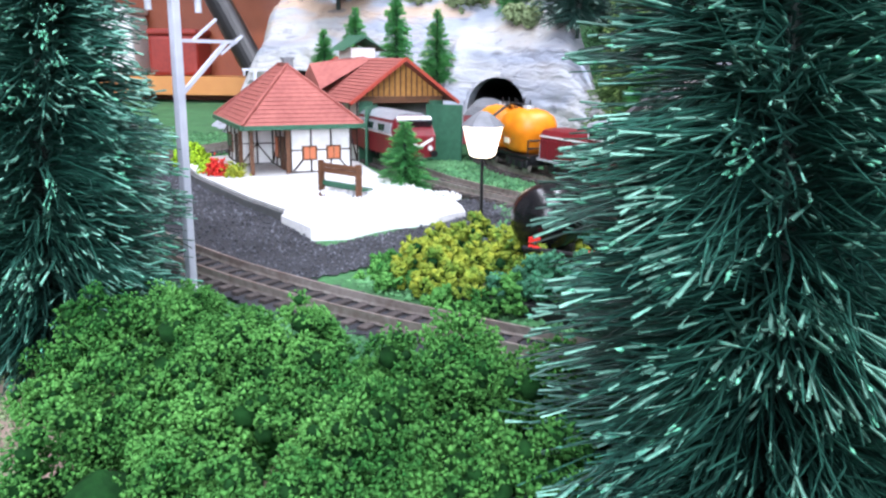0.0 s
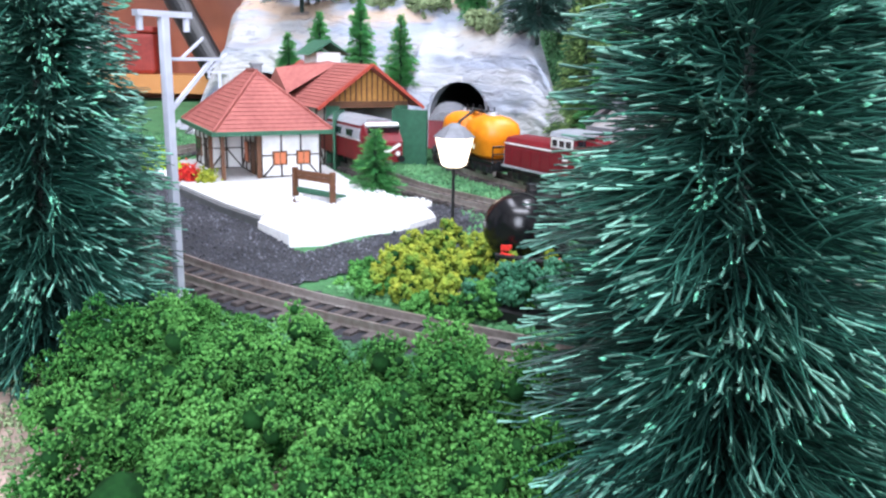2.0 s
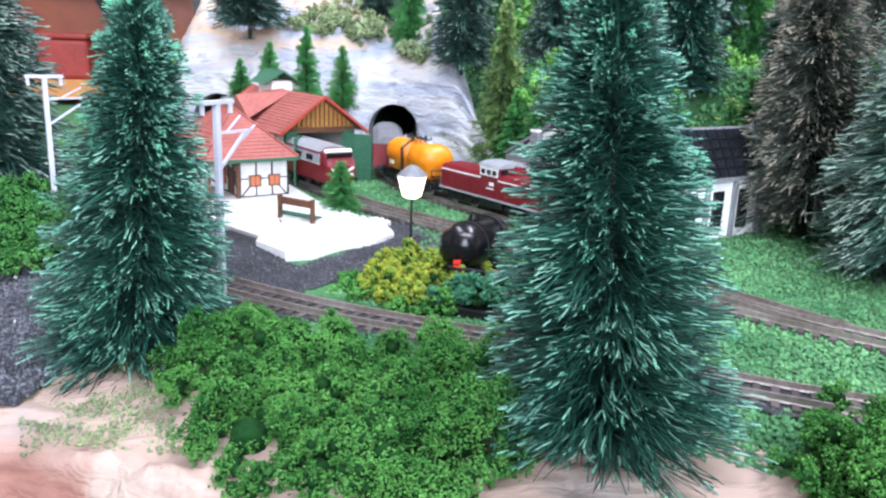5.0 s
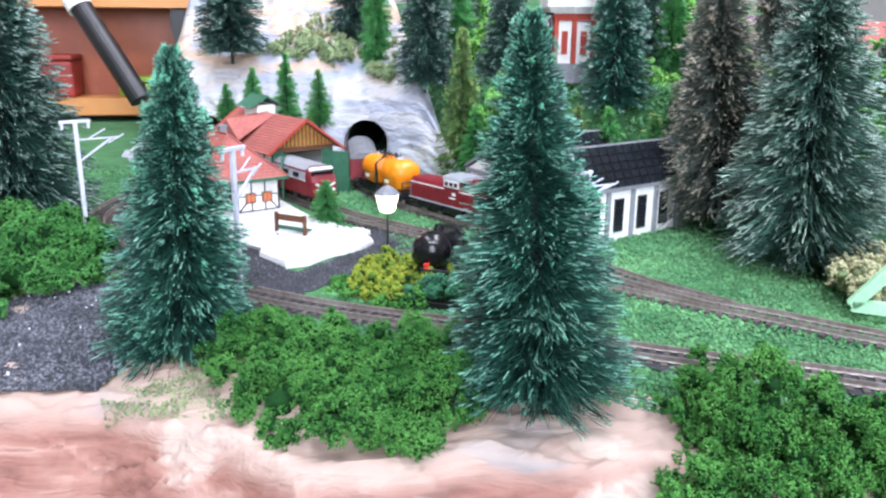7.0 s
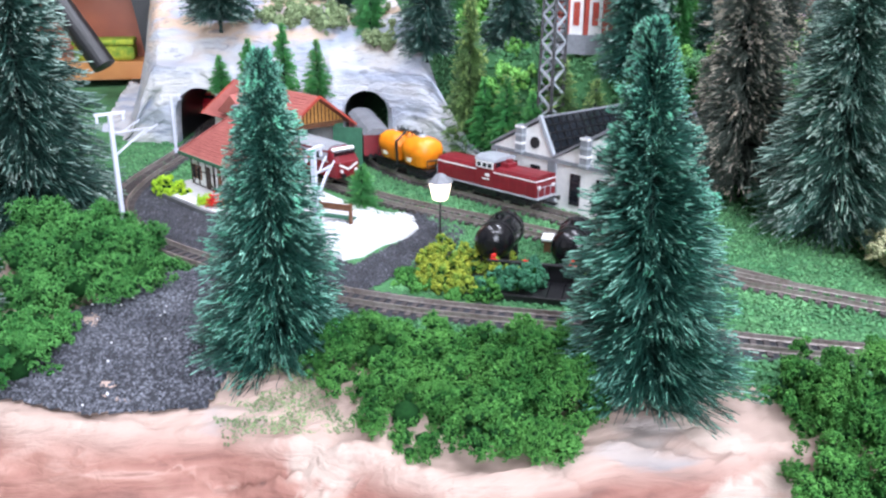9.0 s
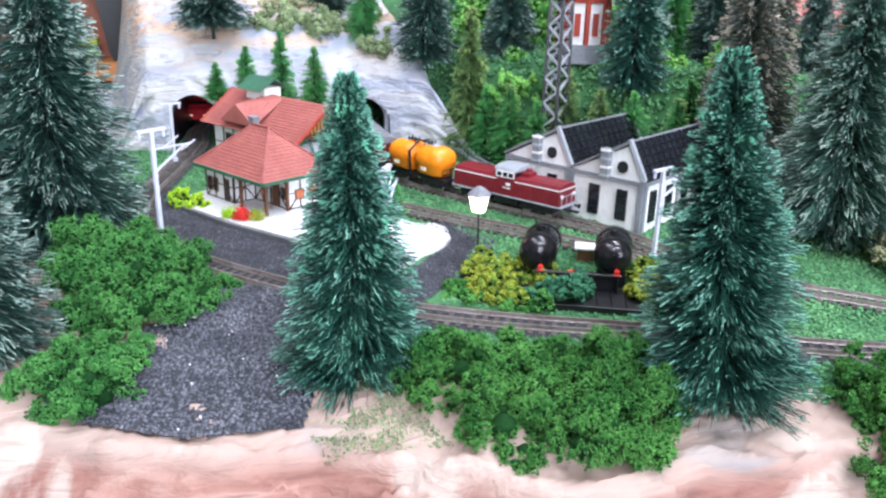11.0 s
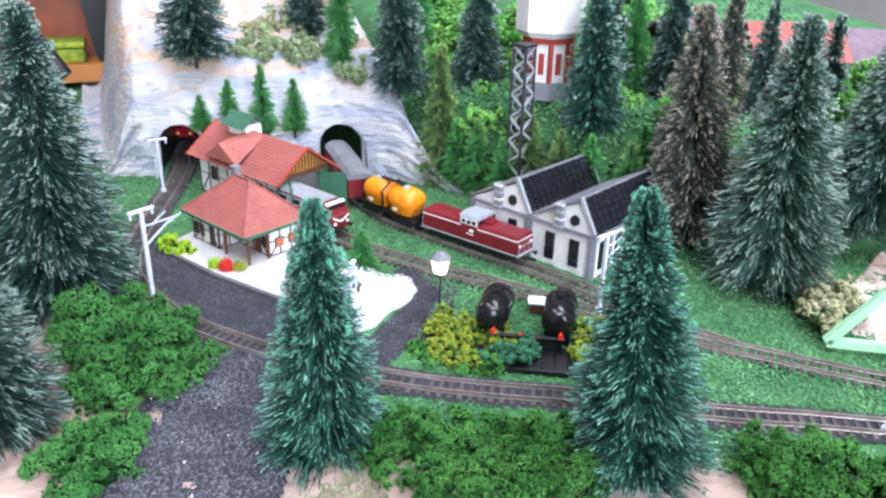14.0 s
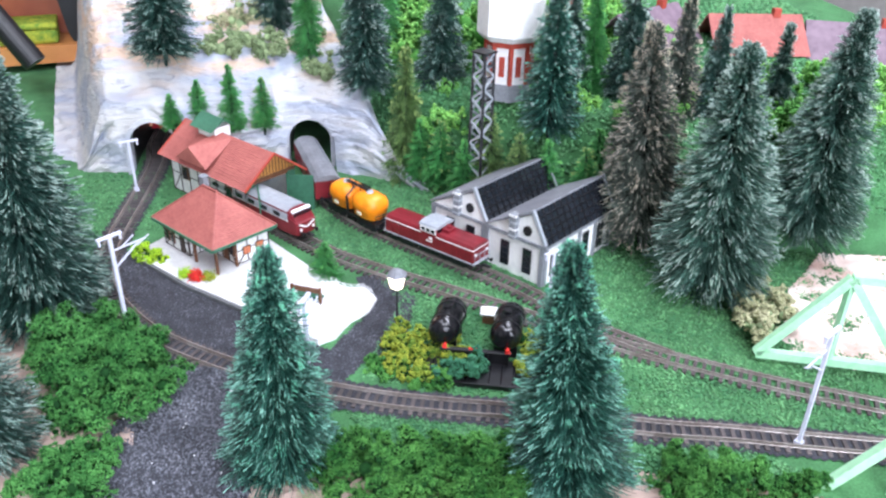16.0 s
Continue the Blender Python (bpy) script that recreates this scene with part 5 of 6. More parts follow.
window(walls, (-0.0322, -0.0135, 0.0085), 0.0052, 0.0048, "x")
window(walls, (-0.0322, -0.0030, 0.0085), 0.0052, 0.0048, "x")
for x in (0.028, 0.0215):
    window(wing, (x, 0.0202, 0.0085), 0.0036, 0.0075, "y", "glass")
part("door", box(B(), (0.0095, 0.0202, 0.0070), (0.0056, 0.0010, 0.0140)), M["timber"], wing, "dark brown door")
window(walls, (-0.008, 0.0052, 0.0090), 0.0050, 0.0085, "y", "warmglass")
part("door", box(B(), (-0.020, 0.0053, 0.0072), (0.0060, 0.0010, 0.0144)), M["wood"], walls, "brown wooden door")
window(walls, (-0.0275, 0.0052, 0.0095), 0.0034, 0.0060, "y", "glass")
for x, y in ((-0.0335, 0.0215), (-0.008, 0.0215), (-0.0335, 0.0065)):
    bm = box(B(), (x, y, 0.0098), (0.0016, 0.0016, 0.0196))
    beam(bm, (x, y, 0.015), (x + 0.005, y, 0.0195), 0.0010)
    part("porch_post", bm, M["wood"], st, "brown porch post")
ex, ey, ze, zr = 0.0370, 0.0255, 0.0200, 0.0440
roof = part("roof", loft(B(), [[(-ex, -ey, ze), (ex, -ey, ze), (ex, ey, ze), (-ex, ey, ze)], [(-0.008, -0.001, zr - 0.001), (0.008, -0.001, zr - 0.001), (0.008, 0.001, zr - 0.001), (-0.008, 0.001, zr - 0.001)]]), M["tile"], st, "brick-red tiled hipped roof")
R0, R1 = (-0.0085, 0, zr), (0.0085, 0, zr)
C = [(-ex, -ey, ze), (ex, -ey, ze), (ex, ey, ze), (-ex, ey, ze)]
slope_tiles(None, (C[0], C[1], R1, R0), 15, 1, M["tile"], roof)
slope_tiles(None, (C[2], C[3], R0, R1), 15, 1, M["tile"], roof)
slope_tiles(None, (C[1], C[2], R1, R1), 15, 1, M["tile"], roof)
slope_tiles(None, (C[3], C[0], R0, R0), 15, 1, M["tile"], roof)
bm = B()
for a, b in zip(C, C[1:] + C[:1]):
    beam(bm, (a[0], a[1], ze - 0.0002), (b[0], b[1], ze - 0.0002), 0.0018)
part("eave_board", bm, M["green"], st, "bottle-green eave board")
bm = B()
for a, r in ((C[0], R0), (C[1], R1), (C[2], R1), (C[3], R0)):
    beam(bm, (a[0], a[1], ze + 0.0010), (r[0], r[1], zr + 0.0006), 0.0010)
beam(bm, (R0[0], 0, zr + 0.0008), (R1[0], 0, zr + 0.0008), 0.0012)
part("ridge_tiles", bm, M["tile"], roof)
part("chimney", box(box(B(), (0.016, -0.006, 0.0420), (0.0052, 0.0044, 0.010)), (0.016, -0.006, 0.0472), (0.0062, 0.0054, 0.0010)), M["trim"], st, "pale grey chimney")

flowers = thing("flower_bed", pose(-0.086, 0.352, 0.0022), "clump of red and yellow flowers on the platform", "flowers")
rng = np.random.default_rng(70)
for nm, off, ma, n in (("red_flower_tuft", (0, 0, 0.003), "flower", 700), ("leaf_tuft", (-0.005, 0.006, 0.002), "foam_lime", 500), ("yellow_flower_tuft", (0.007, -0.002, 0.002), "foam_yellow", 400)):
    p = rng.normal(0, 0.0017, (n, 3)) + np.array(off)
    p[:, 2] = np.abs(p[:, 2]) * 0.9
    link(nm, granules(nm, p, 0.0003, 0.0007, rng), M[ma], flowers)

bench = thing("platform_bench", pose(-0.0315, 0.302, 0.0035, 0, 0, -38), "brown and green slatted bench on the white grit", "bench")
for x in (-0.0085, 0.0085):
    part("post", box(B(), (x, 0, 0.0055), (0.0013, 0.0016, 0.0115)), M["wood"], bench)
for z, ma in ((0.0098, "wood"), (0.0082, "wood"), (0.0042, "green")):
    part("back_slat", box(B(), (0, 0.0003, z), (0.018, 0.0008, 0.0014)), M[ma], bench)
for y in (0.002, 0.0038, 0.0056):
    part("seat_slat", box(B(), (0, y, 0.0030), (0.017, 0.0014, 0.0006)), M["green"], bench, "green seat slat")

# ---- engine shed ----
es = thing("engine_shed", pose(-0.044, 0.470, -0.001, 0, 0, dirs(0.46, -0.88)), "engine shed with brick-red gabled roof, ochre gable and green doors", "building")
L, W, HE, HR = 0.046, 0.0220, 0.0300, 0.0470
for s in (-1, 1):
    w = part("wall", box(B(), (0, s * W * 0.92, HE / 2), (L * 1.9, 0.0016, HE)), M["white"], es)
    timber_wall(w, (-L * 0.95, s * (W * 0.92 + 0.0008)), (L * 0.95, s * (W * 0.92 + 0.0008)), 0.0, HE, (0, s), 8)
    for k in range(3):
        window(w, (-0.027 + 0.026 * k, s * (W * 0.92 + 0.0009), 0.017), 0.0060, 0.0090, "y", "glass")
part("wall", box(B(), (-L * 0.95, 0, HE / 2), (0.0016, W * 1.82, HE)), M["white"], es)
for x in (-L * 0.95, L * 0.93):
    bm = B()
    loft(bm, [[(x - 0.0008, -W, HE), (x - 0.0008, W, HE), (x - 0.0008, 0, HR - 0.001)], [(x + 0.0008, -W, HE), (x + 0.0008, W, HE), (x + 0.0008, 0, HR - 0.001)]])
    g = part("gable", bm, M["gable"], es, "ochre boarded gable")
    bm = B()
    for i in range(-7, 8):
        h = (1 - abs(i) / 8) * (HR - HE)
        box(bm, (x + (0.001 if x > 0 else -0.001), i * W / 8, HE + h * 0.48), (0.0006, 0.0005, h * 0.95))
    part("gable_batten", bm, M["wood"], g)
part("lintel", box(B(), (L * 0.95, 0, 0.0285), (0.0022, W * 1.9, 0.0030)), M["wood"], es)
for s in (-1, 1):
    part("front_pier", box(B(), (L * 0.95, s * W * 0.80, 0.0140), (0.0024, W * 0.30, 0.028)), M["green"], es, "green boarded pier")
    dd = part("door", box(B(), (L * 0.95 + 0.0095, s * (W * 0.66 + 0.0035), 0.0135), (0.0190, 0.0010, 0.0260), Matrix.Rotation(radians(s * 35), 4, "Z")), M["green"], es, "open green boarded door")
er = part("roof", loft(B(), [[(-L - 0.004, -W - 0.005, HE - 0.0028), (-L - 0.004, 0, HR), (-L - 0.004, W + 0.005, HE - 0.0028), (-L - 0.004, 0, HR - 0.0012)], [(L + 0.004, -W - 0.005, HE - 0.0028), (L + 0.004, 0, HR), (L + 0.004, W + 0.005, HE - 0.0028), (L + 0.004, 0, HR - 0.0012)]]), M["tile"], es, "brick-red tiled roof")
for s in (-1, 1):
    slope_tiles(None, ((-L - 0.004, s * (W + 0.005), HE - 0.0028), (L + 0.004, s * (W + 0.005), HE - 0.0028), (L + 0.004, 0, HR), (-L - 0.004, 0, HR)), 14, 1, M["tile"], er)
for x in (-L - 0.0044, L + 0.0044):
    for s in (-1, 1):
        part("barge_board", beam(B(), (x, s * (W + 0.005), HE - 0.003), (x, 0, HR), 0.0014), M["brick"], es, "red-brown barge board")
cup = part("cupola", box(B(), (-0.016, 0, HR + 0.001), (0.020, 0.0130, 0.0080)), M["white"], es, "white ventilator box")
bm = prism(B(), [(-0.0115, 0.0505), (0, 0.0585), (0.0115, 0.0505), (0, 0.0570)], -0.029, -0.003)
part("cupola_roof", bm, M["green"], cup, "green ventilator roof")
# cross gable over the track side
bm = loft(B(), [[(-0.022, 0, HR - 0.0004), (0.006, 0, HR - 0.0004), (-0.008, 0, HR + 0.0010)], [(-0.026, -W - 0.006, HE + 0.002), (0.010, -W - 0.006, HE + 0.002), (-0.008, -W - 0.006, HR - 0.003)]])
part("dormer", bm, M["tile"], er)

# ---- factory with two sawtooth bays ----
fa = thing("factory", pose(0.1062, 0.2775, -0.0015, 0, 0, dirs(0.905, 0.425)) @ Matrix.Diagonal((1.03, 1.0, 1.06, 1)), "white factory with grey trim and two glazed sawtooth roofs", "building")
# local x runs into the depth, y along the front; each bay is 0.044 wide
DEP, BAY = 0.071, 0.0450
for k in range(2):
    y0 = BAY * k
    z_e = 0.0255
    body = part("bay_wall", loft(B(), [[(x, y0, 0), (x, y0 + BAY - 0.0003, 0), (x, y0 + BAY - 0.0003, z_e), (x, y0 + 0.0110, 0.0420), (x, y0, z_e)] for x in (0.0, DEP)]), M["white"], fa)
    bm = loft(B(), [[(x, y0 + 0.0095, 0.0438), (x, y0 + BAY + (0.001 if k else -0.0006), z_e + 0.0005), (x, y0 + BAY + (0.001 if k else -0.0006), z_e + 0.0016), (x, y0 + 0.0100, 0.0452)] for x in (-0.0016, DEP + 0.0016)])
    part("roof_slope", bm, M["roofgrey"], fa, "grey sheet roof")
    a, b = Vector((0, y0 - 0.0006, z_e + 0.0002)), Vector((0, y0 + 0.0102, 0.0438))
    n = Vector((0, -(b - a).z, (b - a).y)).normalized()
    gl = part("skylight", loft(B(), [[(x, *(a + n * 0.0003).yz), (x, *(b + n * 0.0003).yz), (x, *(b + n * 0.0009).yz), (x, *(a + n * 0.0009).yz)] for x in (0.0012, DEP - 0.0012)]), M["glass"], fa, "dark glazed skylight")
    for i in range(13):
        x = 0.0012 + (DEP - 0.0024) * i / 12
        part("glazing_bar", beam(B(), (x, *(a + n * 0.0012).yz), (x, *(b + n * 0.0012).yz), 0.0006), M["black"], gl)
    for j in range(1, 5):
        p = a.lerp(b, j / 5) + n * 0.0012
        part("glazing_bar", beam(B(), (0.001, p.y, p.z), (DEP - 0.001, p.y, p.z), 0.0005), M["black"], gl)
    for x in (-0.0006, DEP + 0.0004):
        bm = beam(B(), (x, a.y, a.z + 0.0012), (x, b.y, b.z + 0.0018), 0.0020)
        part("verge", bm, M["silver"], fa)
    bm = B()
    box(bm, (-0.0004, y0 + BAY / 2, z_e - 0.0006), (0.0018, BAY, 0.0018))
    part("cornice", bm, M["trim"], fa, "grey cornice")
    for yy in (y0 + 0.0012, y0 + BAY - 0.0012):
        part("pilaster", box(B(), (-0.0003, yy, 0.0125), (0.0018, 0.0030, 0.0250)), M["trim"], fa, "grey stone pilaster")
    for yy in (y0 + 0.0120, y0 + 0.0290):
        wn = part("window", box(B(), (-0.0004, yy, 0.0125), (0.0012, 0.0062, 0.0155)), M["black"], fa, "tall dark window")
        for i in range(4):
            part("pane", box(B(), (-0.0011, yy, 0.0068 + i * 0.0038), (0.0003, 0.0052, 0.0030)), M["glass"], wn)
    bm = cyl(B(), (-0.0010, y0 + 0.0130, 0.0315), (0.0010, y0 + 0.0130, 0.0315), 0.0030, None, 20)
    part("round_window", bm, M["black"], fa, "dark round gable window")
    ch = part("chimney", box(B(), (-0.0012, y0 + 0.0225, 0.0320), (0.0042, 0.0046, 0.0150)), M["trim"], fa, "banded grey brick chimney")
    for i in range(4):
        part("band", box(B(), (-0.0012, y0 + 0.0225, 0.0262 + i * 0.0042), (0.0048, 0.0052, 0.0012)), M["white"] if i % 2 else M["silver"], ch)
for i in range(4):
    x = 0.0095 + i * 0.0165
    wn = part("window", box(B(), (x, -0.0004, 0.0125), (0.0060, 0.0012, 0.0160)), M["black"], fa, "tall dark window")
    for j in range(4):
        part("pane", box(B(), (x, -0.0011, 0.0068 + j * 0.0038), (0.0050, 0.0003, 0.0030)), M["glass"], wn)
for i in range(5):
    part("pilaster", box(B(), (0.0012 + i * (DEP - 0.0024) / 4, -0.0003, 0.0125), (0.0026, 0.0016, 0.0250)), M["trim"], fa, "grey stone pilaster")
part("cornice", box(B(), (DEP / 2, -0.0006, 0.0252), (DEP + 0.002, 0.0020, 0.0018)), M["trim"], fa, "grey cornice")

# ---- fuel tanks ----
ft = thing("fuel_depot", pose(0.0317, 0.2087, -0.0055, 0, 0, -30), "pair of black fuel tanks on a black loading base", "fuel tanks")
# local x runs along the front edge, y into the depth
part("base", box(B(), (0, 0.010, 0.0016), (0.055, 0.022, 0.0032), None, 0.0004), M["black"], ft)
bm = B()
for i in range(9):
    box(bm, (-0.024 + i * 0.006, 0.008, 0.0034), (0.0004, 0.015, 0.0004))
part("deck_seam", bm, M["blackgloss"], ft)
part("loading_wall", box(box(B(), (-0.002, 0.0178, 0.0066), (0.034, 0.0016, 0.0068), None, 0.0003), (-0.002, 0.0176, 0.0102), (0.036, 0.0026, 0.0006)), M["black"], ft)
for x0, x1 in ((-0.0206, -0.0175), (0.0118, 0.0142)):
    rr = 0.0081
    bm = B()
    secs = []
    for v, q in ((0.0, 0.25), (0.0010, 0.62), (0.0028, 0.88), (0.0048, 1.0), (0.0262, 1.0), (0.0282, 0.88), (0.0300, 0.62), (0.0310, 0.25)):
        cx0 = x0 + (x1 - x0) * v / 0.031
        secs.append([(cx0 + rr * q * math.cos(a * math.pi / 16), 0.0190 + v, 0.0160 + rr * q * math.sin(a * math.pi / 16)) for a in range(32)])
    loft(bm, secs)
    for f in bm.faces:
        f.smooth = len(f.verts) == 4
    tk = part("tank", bm, M["blackgloss"], ft, "glossy black cylindrical tank")
    for v in (0.0085, 0.0225):
        cx0 = x0 + (x1 - x0) * v / 0.031
        ring = B()
        loft(ring, [[(cx0 + (rr + 0.00025) * math.cos(a * math.pi / 16), 0.0190 + v + w_, 0.0160 + (rr + 0.00025) * math.sin(a * math.pi / 16)) for a in range(32)] for w_ in (-0.0004, 0.0004)])
        part("hoop", ring, M["black"], tk)
        part("saddle", box(B(), (cx0, 0.0190 + v, 0.0060), (0.0125, 0.0026, 0.0090), None, 0.0003), M["black"], ft)
    part("dome", cyl(B(), (x0 + 0.001, 0.0345, 0.0236), (x0 + 0.001, 0.0345, 0.0256), 0.0022, 0.0019, 14), M["blackgloss"], tk)
    vx = x0 + 0.0022
    bm = cyl(B(), (vx, 0.0185, 0.0125), (vx, 0.0162, 0.0125), 0.0006, None, 8)
    cyl(bm, (vx - 0.0012, 0.0162, 0.0112), (vx + 0.0018, 0.0162, 0.0106), 0.0006, None, 8)
    box(bm, (vx, 0.0158, 0.0128), (0.0022, 0.0006, 0.0012))
    part("valve", bm, M["flower"], tk, "red valve")
part("valve", box(cyl(B(), (-0.006, 0.0172, 0.0112), (0.000, 0.0172, 0.0112), 0.0006, None, 8), (-0.003, 0.0168, 0.0118), (0.0018, 0.0012, 0.0010)), M["flower"], ft, "red valve")
for x in (-0.0190, -0.0075, 0.0040, 0.0145):
    part("post", cyl(B(), (x, 0.0160, 0.003), (x, 0.0160, 0.0112), 0.0005, None, 8), M["black"], ft)
part("pipe", cyl(B(), (-0.021, 0.0160, 0.0106), (0.016, 0.0160, 0.0106), 0.0006, None, 8), M["black"], ft)
hut = part("hut", box(B(), (0.003, 0.0575, 0.0045), (0.010, 0.0055, 0.0080)), M["wood"], ft)
part("hut_roof", box(B(), (0.003, 0.0575, 0.0089), (0.0125, 0.0078, 0.0009), Matrix.Rotation(radians(4), 4, "X")), M["white"], hut, "small white roof plate")

# ---- lamp, masts ----
sl = thing("street_lamp", pose(0.0124, 0.2730, -0.0022), "black street lamp with a glowing white lantern", "lamp")
bm = cyl(B(), (0, 0, 0), (0, 0, 0.0235), 0.0006, 0.0004, 10)
cyl(bm, (0, 0, 0), (0, 0, 0.0030), 0.0013, 0.0008, 10)
part("post", bm, M["black"], sl)
ln = part("lantern", loft(B(), [[(r * math.cos(a * math.pi / 3), r * math.sin(a * math.pi / 3), z) for a in range(6)] for z, r in ((0.0228, 0.0024), (0.0236, 0.0036), (0.0312, 0.0054))]), M["lampglass"], sl, "lit white lantern glass")
part("cap", loft(B(), [[(r * math.cos(a * math.pi / 3), r * math.sin(a * math.pi / 3), z) for a in range(6)] for z, r in ((0.0312, 0.0060), (0.0326, 0.0046), (0.0340, 0.0030), (0.0352, 0.0010))]), M["roofgrey"], sl, "grey lantern cap")


def catenary_mast(x, y, h, heading, arm=1.0, label="pale grey plastic catenary mast with a bracket arm"):
    t = thing("catenary_mast", pose(x, y, float(land(x, y)), 0, 0, heading), label, "mast", "catenary masts")
    bm = box(B(), (0, 0, h / 2), (0.0018, 0.0018, h), None, 0.0002)
    box(bm, (0, 0, 0.002), (0.0034, 0.0034, 0.004))
    part("post", bm, M["mast"], t)
    bm = box(B(), (0, 0, h), (0.0135, 0.0018, 0.0012))
    for s in (-1, 1):
        cyl(bm, (s * 0.0058, 0, h - 0.0034), (s * 0.0058, 0, h), 0.0007, None, 8)
    part("crossarm", bm, M["mast"], t)
    if arm:
        bm = B()
        beam(bm, (0.001, 0, h * 0.86), (0.0195 * arm, 0, h * 0.86), 0.0007)
        beam(bm, (0.001, 0, h * 0.70), (0.0160 * arm, 0, h * 0.86), 0.0008)
        beam(bm, (0.005 * arm, 0, h * 0.86), (0.0130 * arm, 0, h * 0.93), 0.0005)
        beam(bm, (0.014 * arm, 0, h * 0.82), (0.0215 * arm, 0, h * 0.88), 0.0005)
        part("bracket", bm, M["mast"], t)
    return t


catenary_mast(-0.1265, 0.311, 0.060, 30)
catenary_mast(-0.0500, 0.219, 0.064, 56, 0.78)
catenary_mast(0.0930, 0.246, 0.046, 15)
catenary_mast(0.1526, 0.1162, 0.064, 200)
catenary_mast(-0.1100, 0.500, 0.040, 10, 0, "slim pale catenary mast before the tunnel")

# ---- lattice tower and white tower ----
lt = thing("lattice_tower", pose(0.118, 0.396, 0.000, 0, 0, 25), "tall dark steel lattice tower with pale braces", "tower")
for sx in (-1, 1):
    for sy in (-1, 1):
        part("leg", beam(B(), (sx * 0.0058, sy * 0.0058, 0), (sx * 0.0048, sy * 0.0048, 0.110), 0.0018), M["black"], lt)
for i in range(14):
    z0, z1 = i * 0.00785, (i + 1) * 0.00785
    w = 0.0057 - 0.0010 * i / 14
    k = 1 if i % 2 else -1
    for s in (-1, 1):
        part("brace", beam(B(), (-w * k, s * w, z0), (w * k, s * w, z1), 0.0014), M["silver"], lt, "pale diagonal brace")
        part("brace", beam(B(), (s * w, -w * k, z0), (s * w, w * k, z1), 0.0014), M["silver"], lt, "pale diagonal brace")
        part("crossbar", beam(B(), (-w, s * w, z1), (w, s * w, z1), 0.0008), M["black"], lt)
part("platform", box(B(), (0, 0, 0.1105), (0.0125, 0.0125, 0.0012)), M["black"], lt)

wt = thing("water_tower", pose(0.151, 0.424, 0.073), "white water tower with brick-red and white panelled base", "tower")
bm = B()
def octo(r, z):
    return [(r * math.cos(math.pi * (a + 0.5) / 4), r * math.sin(math.pi * (a + 0.5) / 4), z) for a in range(8)]
part("plinth", loft(B(), [octo(0.0185, -0.004), octo(0.0175, 0.008)]), M["trim"], wt)
part("wall", loft(B(), [octo(0.0160, 0.008), octo(0.0160, 0.034)]), M["white"], wt)
for a in range(8):
    c, s = math.cos(math.pi * (a + 0.5) / 4), math.sin(math.pi * (a + 0.5) / 4)
    part("corner_post", beam(B(), (0.0163 * c, 0.0163 * s, 0.008), (0.0163 * c, 0.0163 * s, 0.034), 0.0026), M["brick"], wt, "brick-red corner post")
    c, s = math.cos(math.pi * a / 4), math.sin(math.pi * a / 4)
    part("window", box(B(), (0.0150 * c, 0.0150 * s, 0.0205), (0.0014, 0.0038, 0.0140), Matrix.Rotation(math.pi * a / 4, 4, "Z")), M["brick"], wt, "brick-red framed panel")
part("ring_beam", loft(B(), [octo(0.0178, 0.034), octo(0.0186, 0.038)]), M["brick"], wt, "brick-red ring beam")
part("tank", loft(B(), [octo(0.0200, 0.038), octo(0.0235, 0.042), octo(0.0235, 0.066), octo(0.0215, 0.068), octo(0.004, 0.080)]), M["white"], wt, "white tank")

# ---- mint-green truss bridge ----
br = thing("truss_bridge", pose(0, 0, 0), "mint-green plastic truss bridge carrying the tracks", "bridge")
for (x0, y0, z0) in ((0.179, 0.1755, 0.001), (0.1390, 0.0985, -0.019)):
    d = Vector((0.84, -0.545, 0)).normalized()
    o = Vector((x0, y0, z0))
    side_truss = part("bottom_chord", beam(B(), o, o + d * 0.30, 0.0042), M["bridge"], br)
    for k in range(4):
        a, m_, b = o + d * 0.072 * k, o + d * (0.072 * k + 0.036) + Vector((0, 0, 0.050)), o + d * 0.072 * (k + 1)
        part("diagonal", beam(B(), a, m_, 0.0042), M["bridge"], side_truss)
        part("diagonal", beam(B(), m_, b, 0.0042), M["bridge"], side_truss)
        part("vertical", beam(B(), o + d * (0.072 * k + 0.036), m_, 0.0030), M["bridge"], side_truss)
    part("top_chord", beam(B(), o + d * 0.036 + Vector((0, 0, 0.050)), o + d * 0.252 + Vector((0, 0, 0.050)), 0.0042), M["bridge"], br)
sheet("bank", in_poly([(0.195, 0.178), (0.225, 0.150), (0.36, 0.08), (0.45, 0.2), (0.30, 0.25), (0.25, 0.225), (0.225, 0.20)]), M["bank"], 0.0014, 0.002, (0.15, 0.46, 0.05, 0.27), rough=0.003, label="pinkish plaster river bank under the bridge")

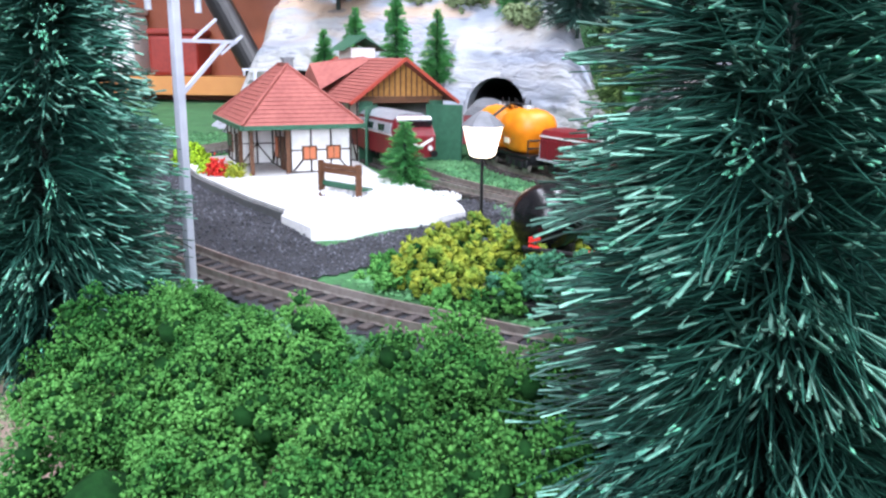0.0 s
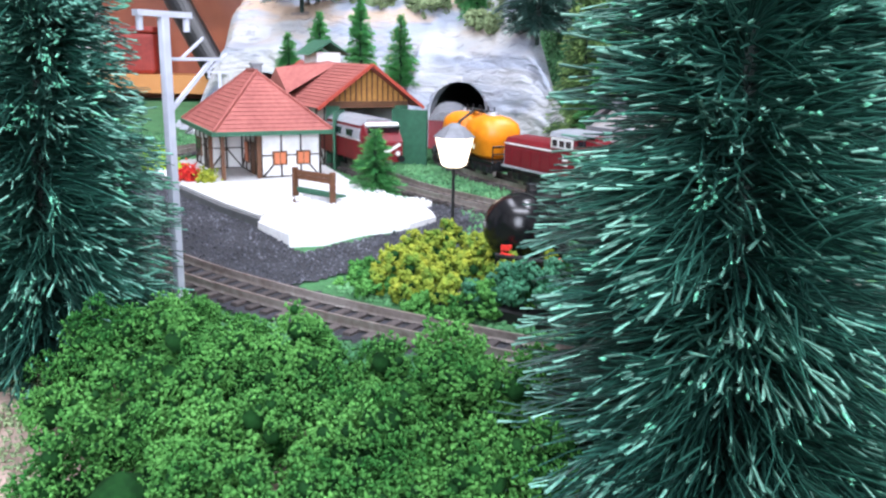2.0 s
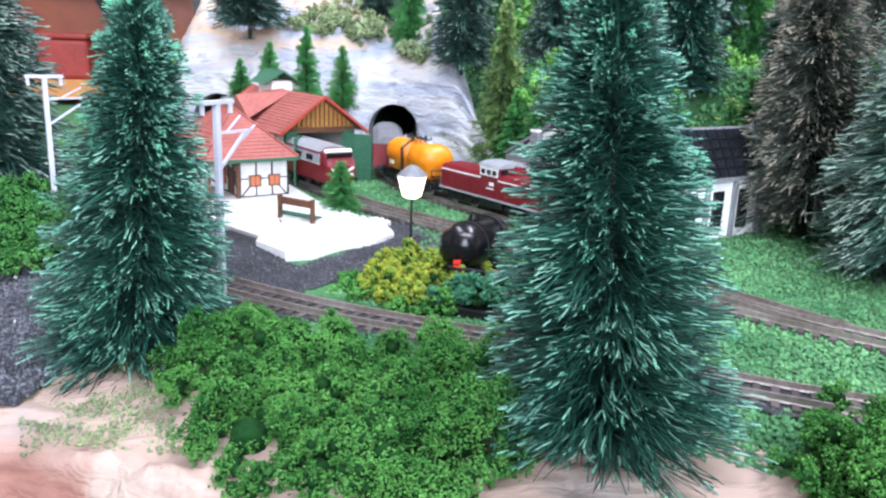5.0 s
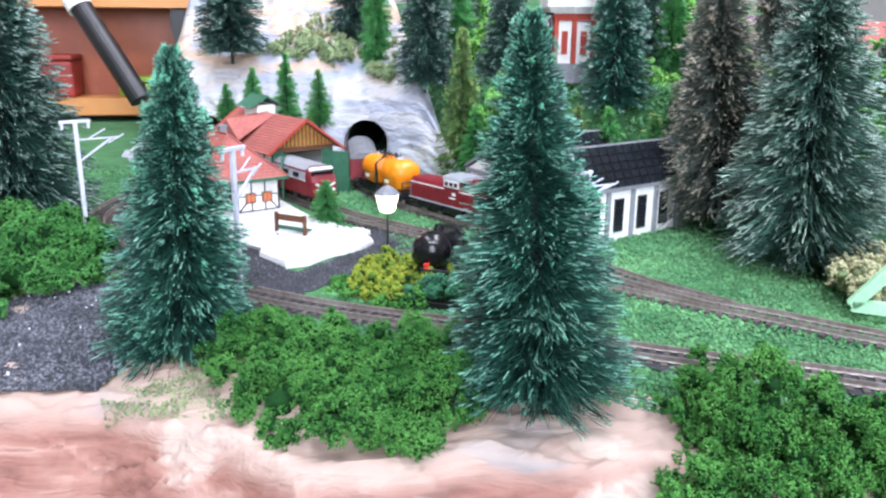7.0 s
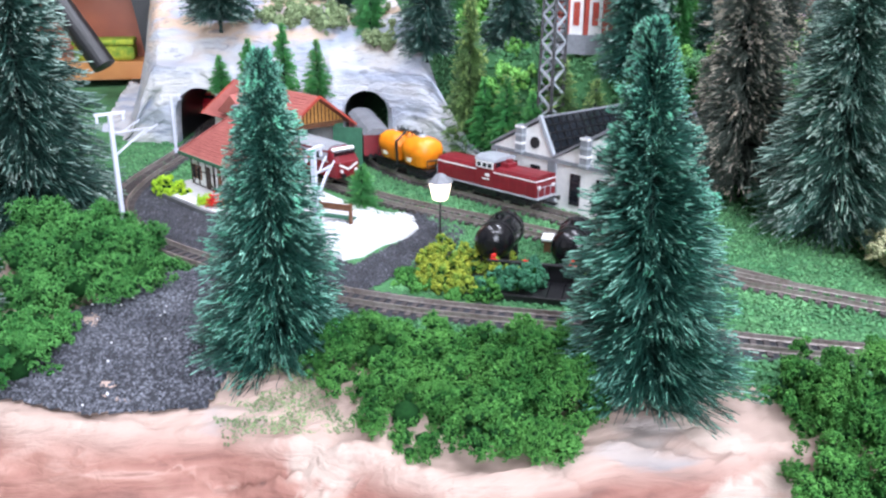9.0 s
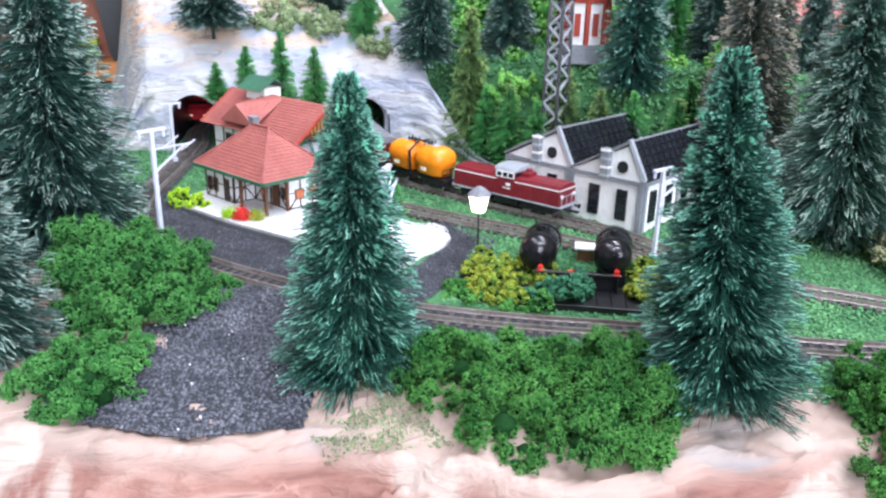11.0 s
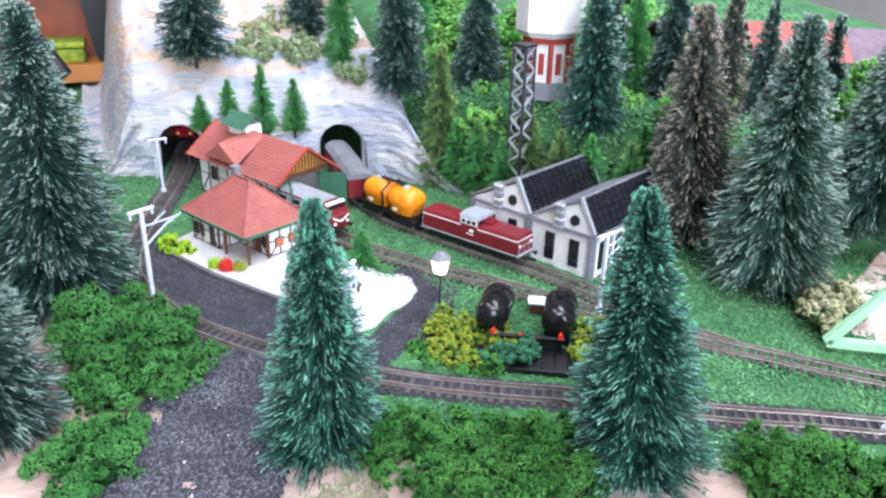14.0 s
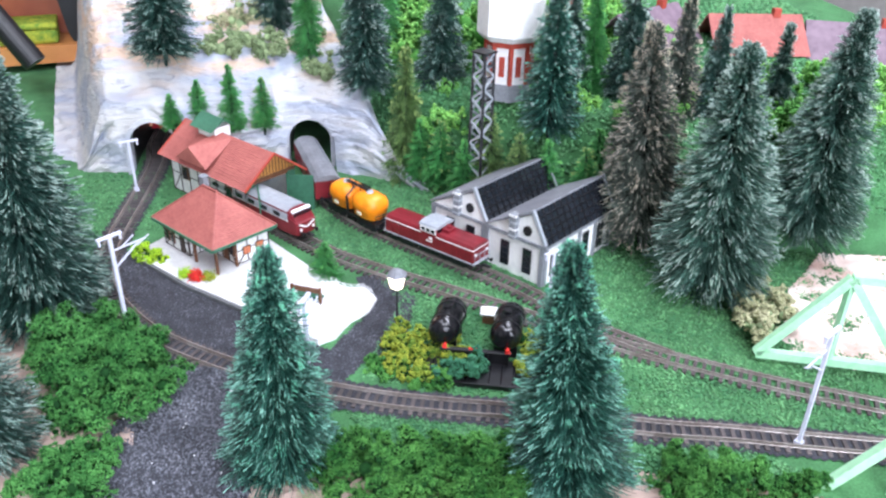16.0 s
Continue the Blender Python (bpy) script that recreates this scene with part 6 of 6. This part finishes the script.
# ---- village roofs on the hill, cupboard behind ----
def cottage(x, y, z, turn, w, l, h, roof_m, label):
    t = thing("village_house", pose(x, y, z, 0, 0, turn), label, "house", "village")
    wl = part("wall", box(B(), (0, 0, h / 2), (l, w, h)), M["cream"], t)
    part("roof", prism(B(), [(-w * 0.62, h - 0.002), (0, h + w * 0.5), (w * 0.62, h - 0.002), (0, h + w * 0.46)], -l * 0.56, l * 0.56), M[roof_m], t)
    for k in (-0.3, 0, 0.3):
        for s in (-1, 1):
            fr = part("window", box(B(), (l * k, s * w * 0.5, h * 0.55), (l * 0.16, 0.0012, h * 0.36)), M["brick"], wl)
            part("pane", box(B(), (l * k, s * (w * 0.5 + 0.0006), h * 0.55), (l * 0.12, 0.0008, h * 0.28)), M["glass"], fr)
    part("chimney", box(B(), (l * 0.25, 0, h + w * 0.45), (0.006, 0.006, 0.014)), M["brick"], t)


cottage(0.300, 0.470, 0.062, 20, 0.050, 0.075, 0.026, "purple", "house with a faded purple roof on the hill")
cottage(0.385, 0.440, 0.058, -20, 0.050, 0.070, 0.026, "tile", "house with a red roof on the hill")
cottage(0.460, 0.400, 0.054, -35, 0.050, 0.075, 0.026, "purple", "house with a grey-purple roof on the hill")
cottage(0.245, 0.520, 0.066, 10, 0.040, 0.055, 0.024, "cream", "cream house behind the firs on the hill")
cottage(0.385, 0.370, 0.040, -30, 0.030, 0.045, 0.018, "oxide", "low orange-red house on the slope")

cb = thing("cupboard", pose(-0.46, 0.93, -0.9), "red-brown wooden cupboard with open shelves behind the layout", "cupboard")
part("back_panel", box(B(), (0, -0.01, 0.85), (0.80, 0.015, 1.70)), M["cabinet"], cb)
for s in (-1, 1):
    part("side_panel", box(B(), (s * 0.40, 0.06, 0.85), (0.018, 0.28, 1.70)), M["cabinet"], cb)
for z in (0.02, 0.45, 0.70, 0.916, 1.03, 1.14, 1.36, 1.69):
    part("shelf", box(B(), (0, 0.06, z), (0.78, 0.27, 0.018)), M["shelf"], cb, "light wood shelf")
for x, z, sx, sz, ma, nm, lab in ((0.20, 1.039, 0.10, 0.10, "black", "radio", "black box on a cupboard shelf"), (0.02, 1.039, 0.12, 0.07, "cabinet", "wooden_box", "red-brown box on a cupboard shelf"),
                                  (0.27, 0.925, 0.06, 0.016, "foam_yellow", "toy_box", "yellow and green toys on a shelf"), (0.17, 0.925, 0.05, 0.04, "oxide", "tin", "red tin on a cupboard shelf"),
                                  (-0.1, 1.039, 0.08, 0.12, "brick", "tin", "red tin on a cupboard shelf"), (0.10, 0.925, 0.06, 0.06, "white", "paper_box", "white box on a cupboard shelf")):
    t = thing(nm, pose(-0.46 + x, 0.885, -0.9 + z), lab, "box")
    part("box_body", box(B(), (0, 0, sz / 2), (sx, 0.045, sz), None, 0.004), M[ma], t)
    part("lid", box(B(), (0, 0, sz + 0.003), (sx * 1.02, 0.047, 0.006), None, 0.002), M[ma], t)
bg = thing("black_bag", pose(-0.134, 0.885, 0.0252), "black bag with pale printed bars standing on a shelf", "bag")
part("bag_body", loft(B(), [[(sx * w_ + k, sy * 0.018, z) for sx, sy in ((-1, -1), (1, -1), (1, 1), (-1, 1))] for z, w_, k in ((0.0, 0.016, 0.004), (0.010, 0.019, 0.003), (0.04, 0.020, 0.0), (0.08, 0.023, -0.003), (0.10, 0.020, -0.004))]), M["black"], bg)
for z, w_ in ((0.010, 0.016), (0.046, 0.009), (0.074, 0.018)):
    part("printed_bar", box(B(), (0.004, -0.0185, z), (w_, 0.001, 0.007)), M["trim"], bg, "pale grey printed bar")
tb = thing("black_tube", pose(-0.235, 0.80, 0.0), "black plastic tube leaning against the rock", "tube")
bm = cyl(B(), (0.055, -0.03, 0.03), (0, 0, 0.12), 0.011, None, 20)
part("tube_body", bm, M["black"], tb)
part("tube_cap", cyl(B(), (0, 0, 0.118), (-0.006, 0.004, 0.128), 0.0125, None, 20), M["white"], tb, "white cap")

# ---- sleepers, last ----
sleepers(track_front, front, 0.10, front[1][-1] - 0.06)
sleepers(track_back, back, 0.05, back[1][-1])
sleepers(track_siding, siding, 0.02, siding[1][-1] - 0.05, 0.0002)
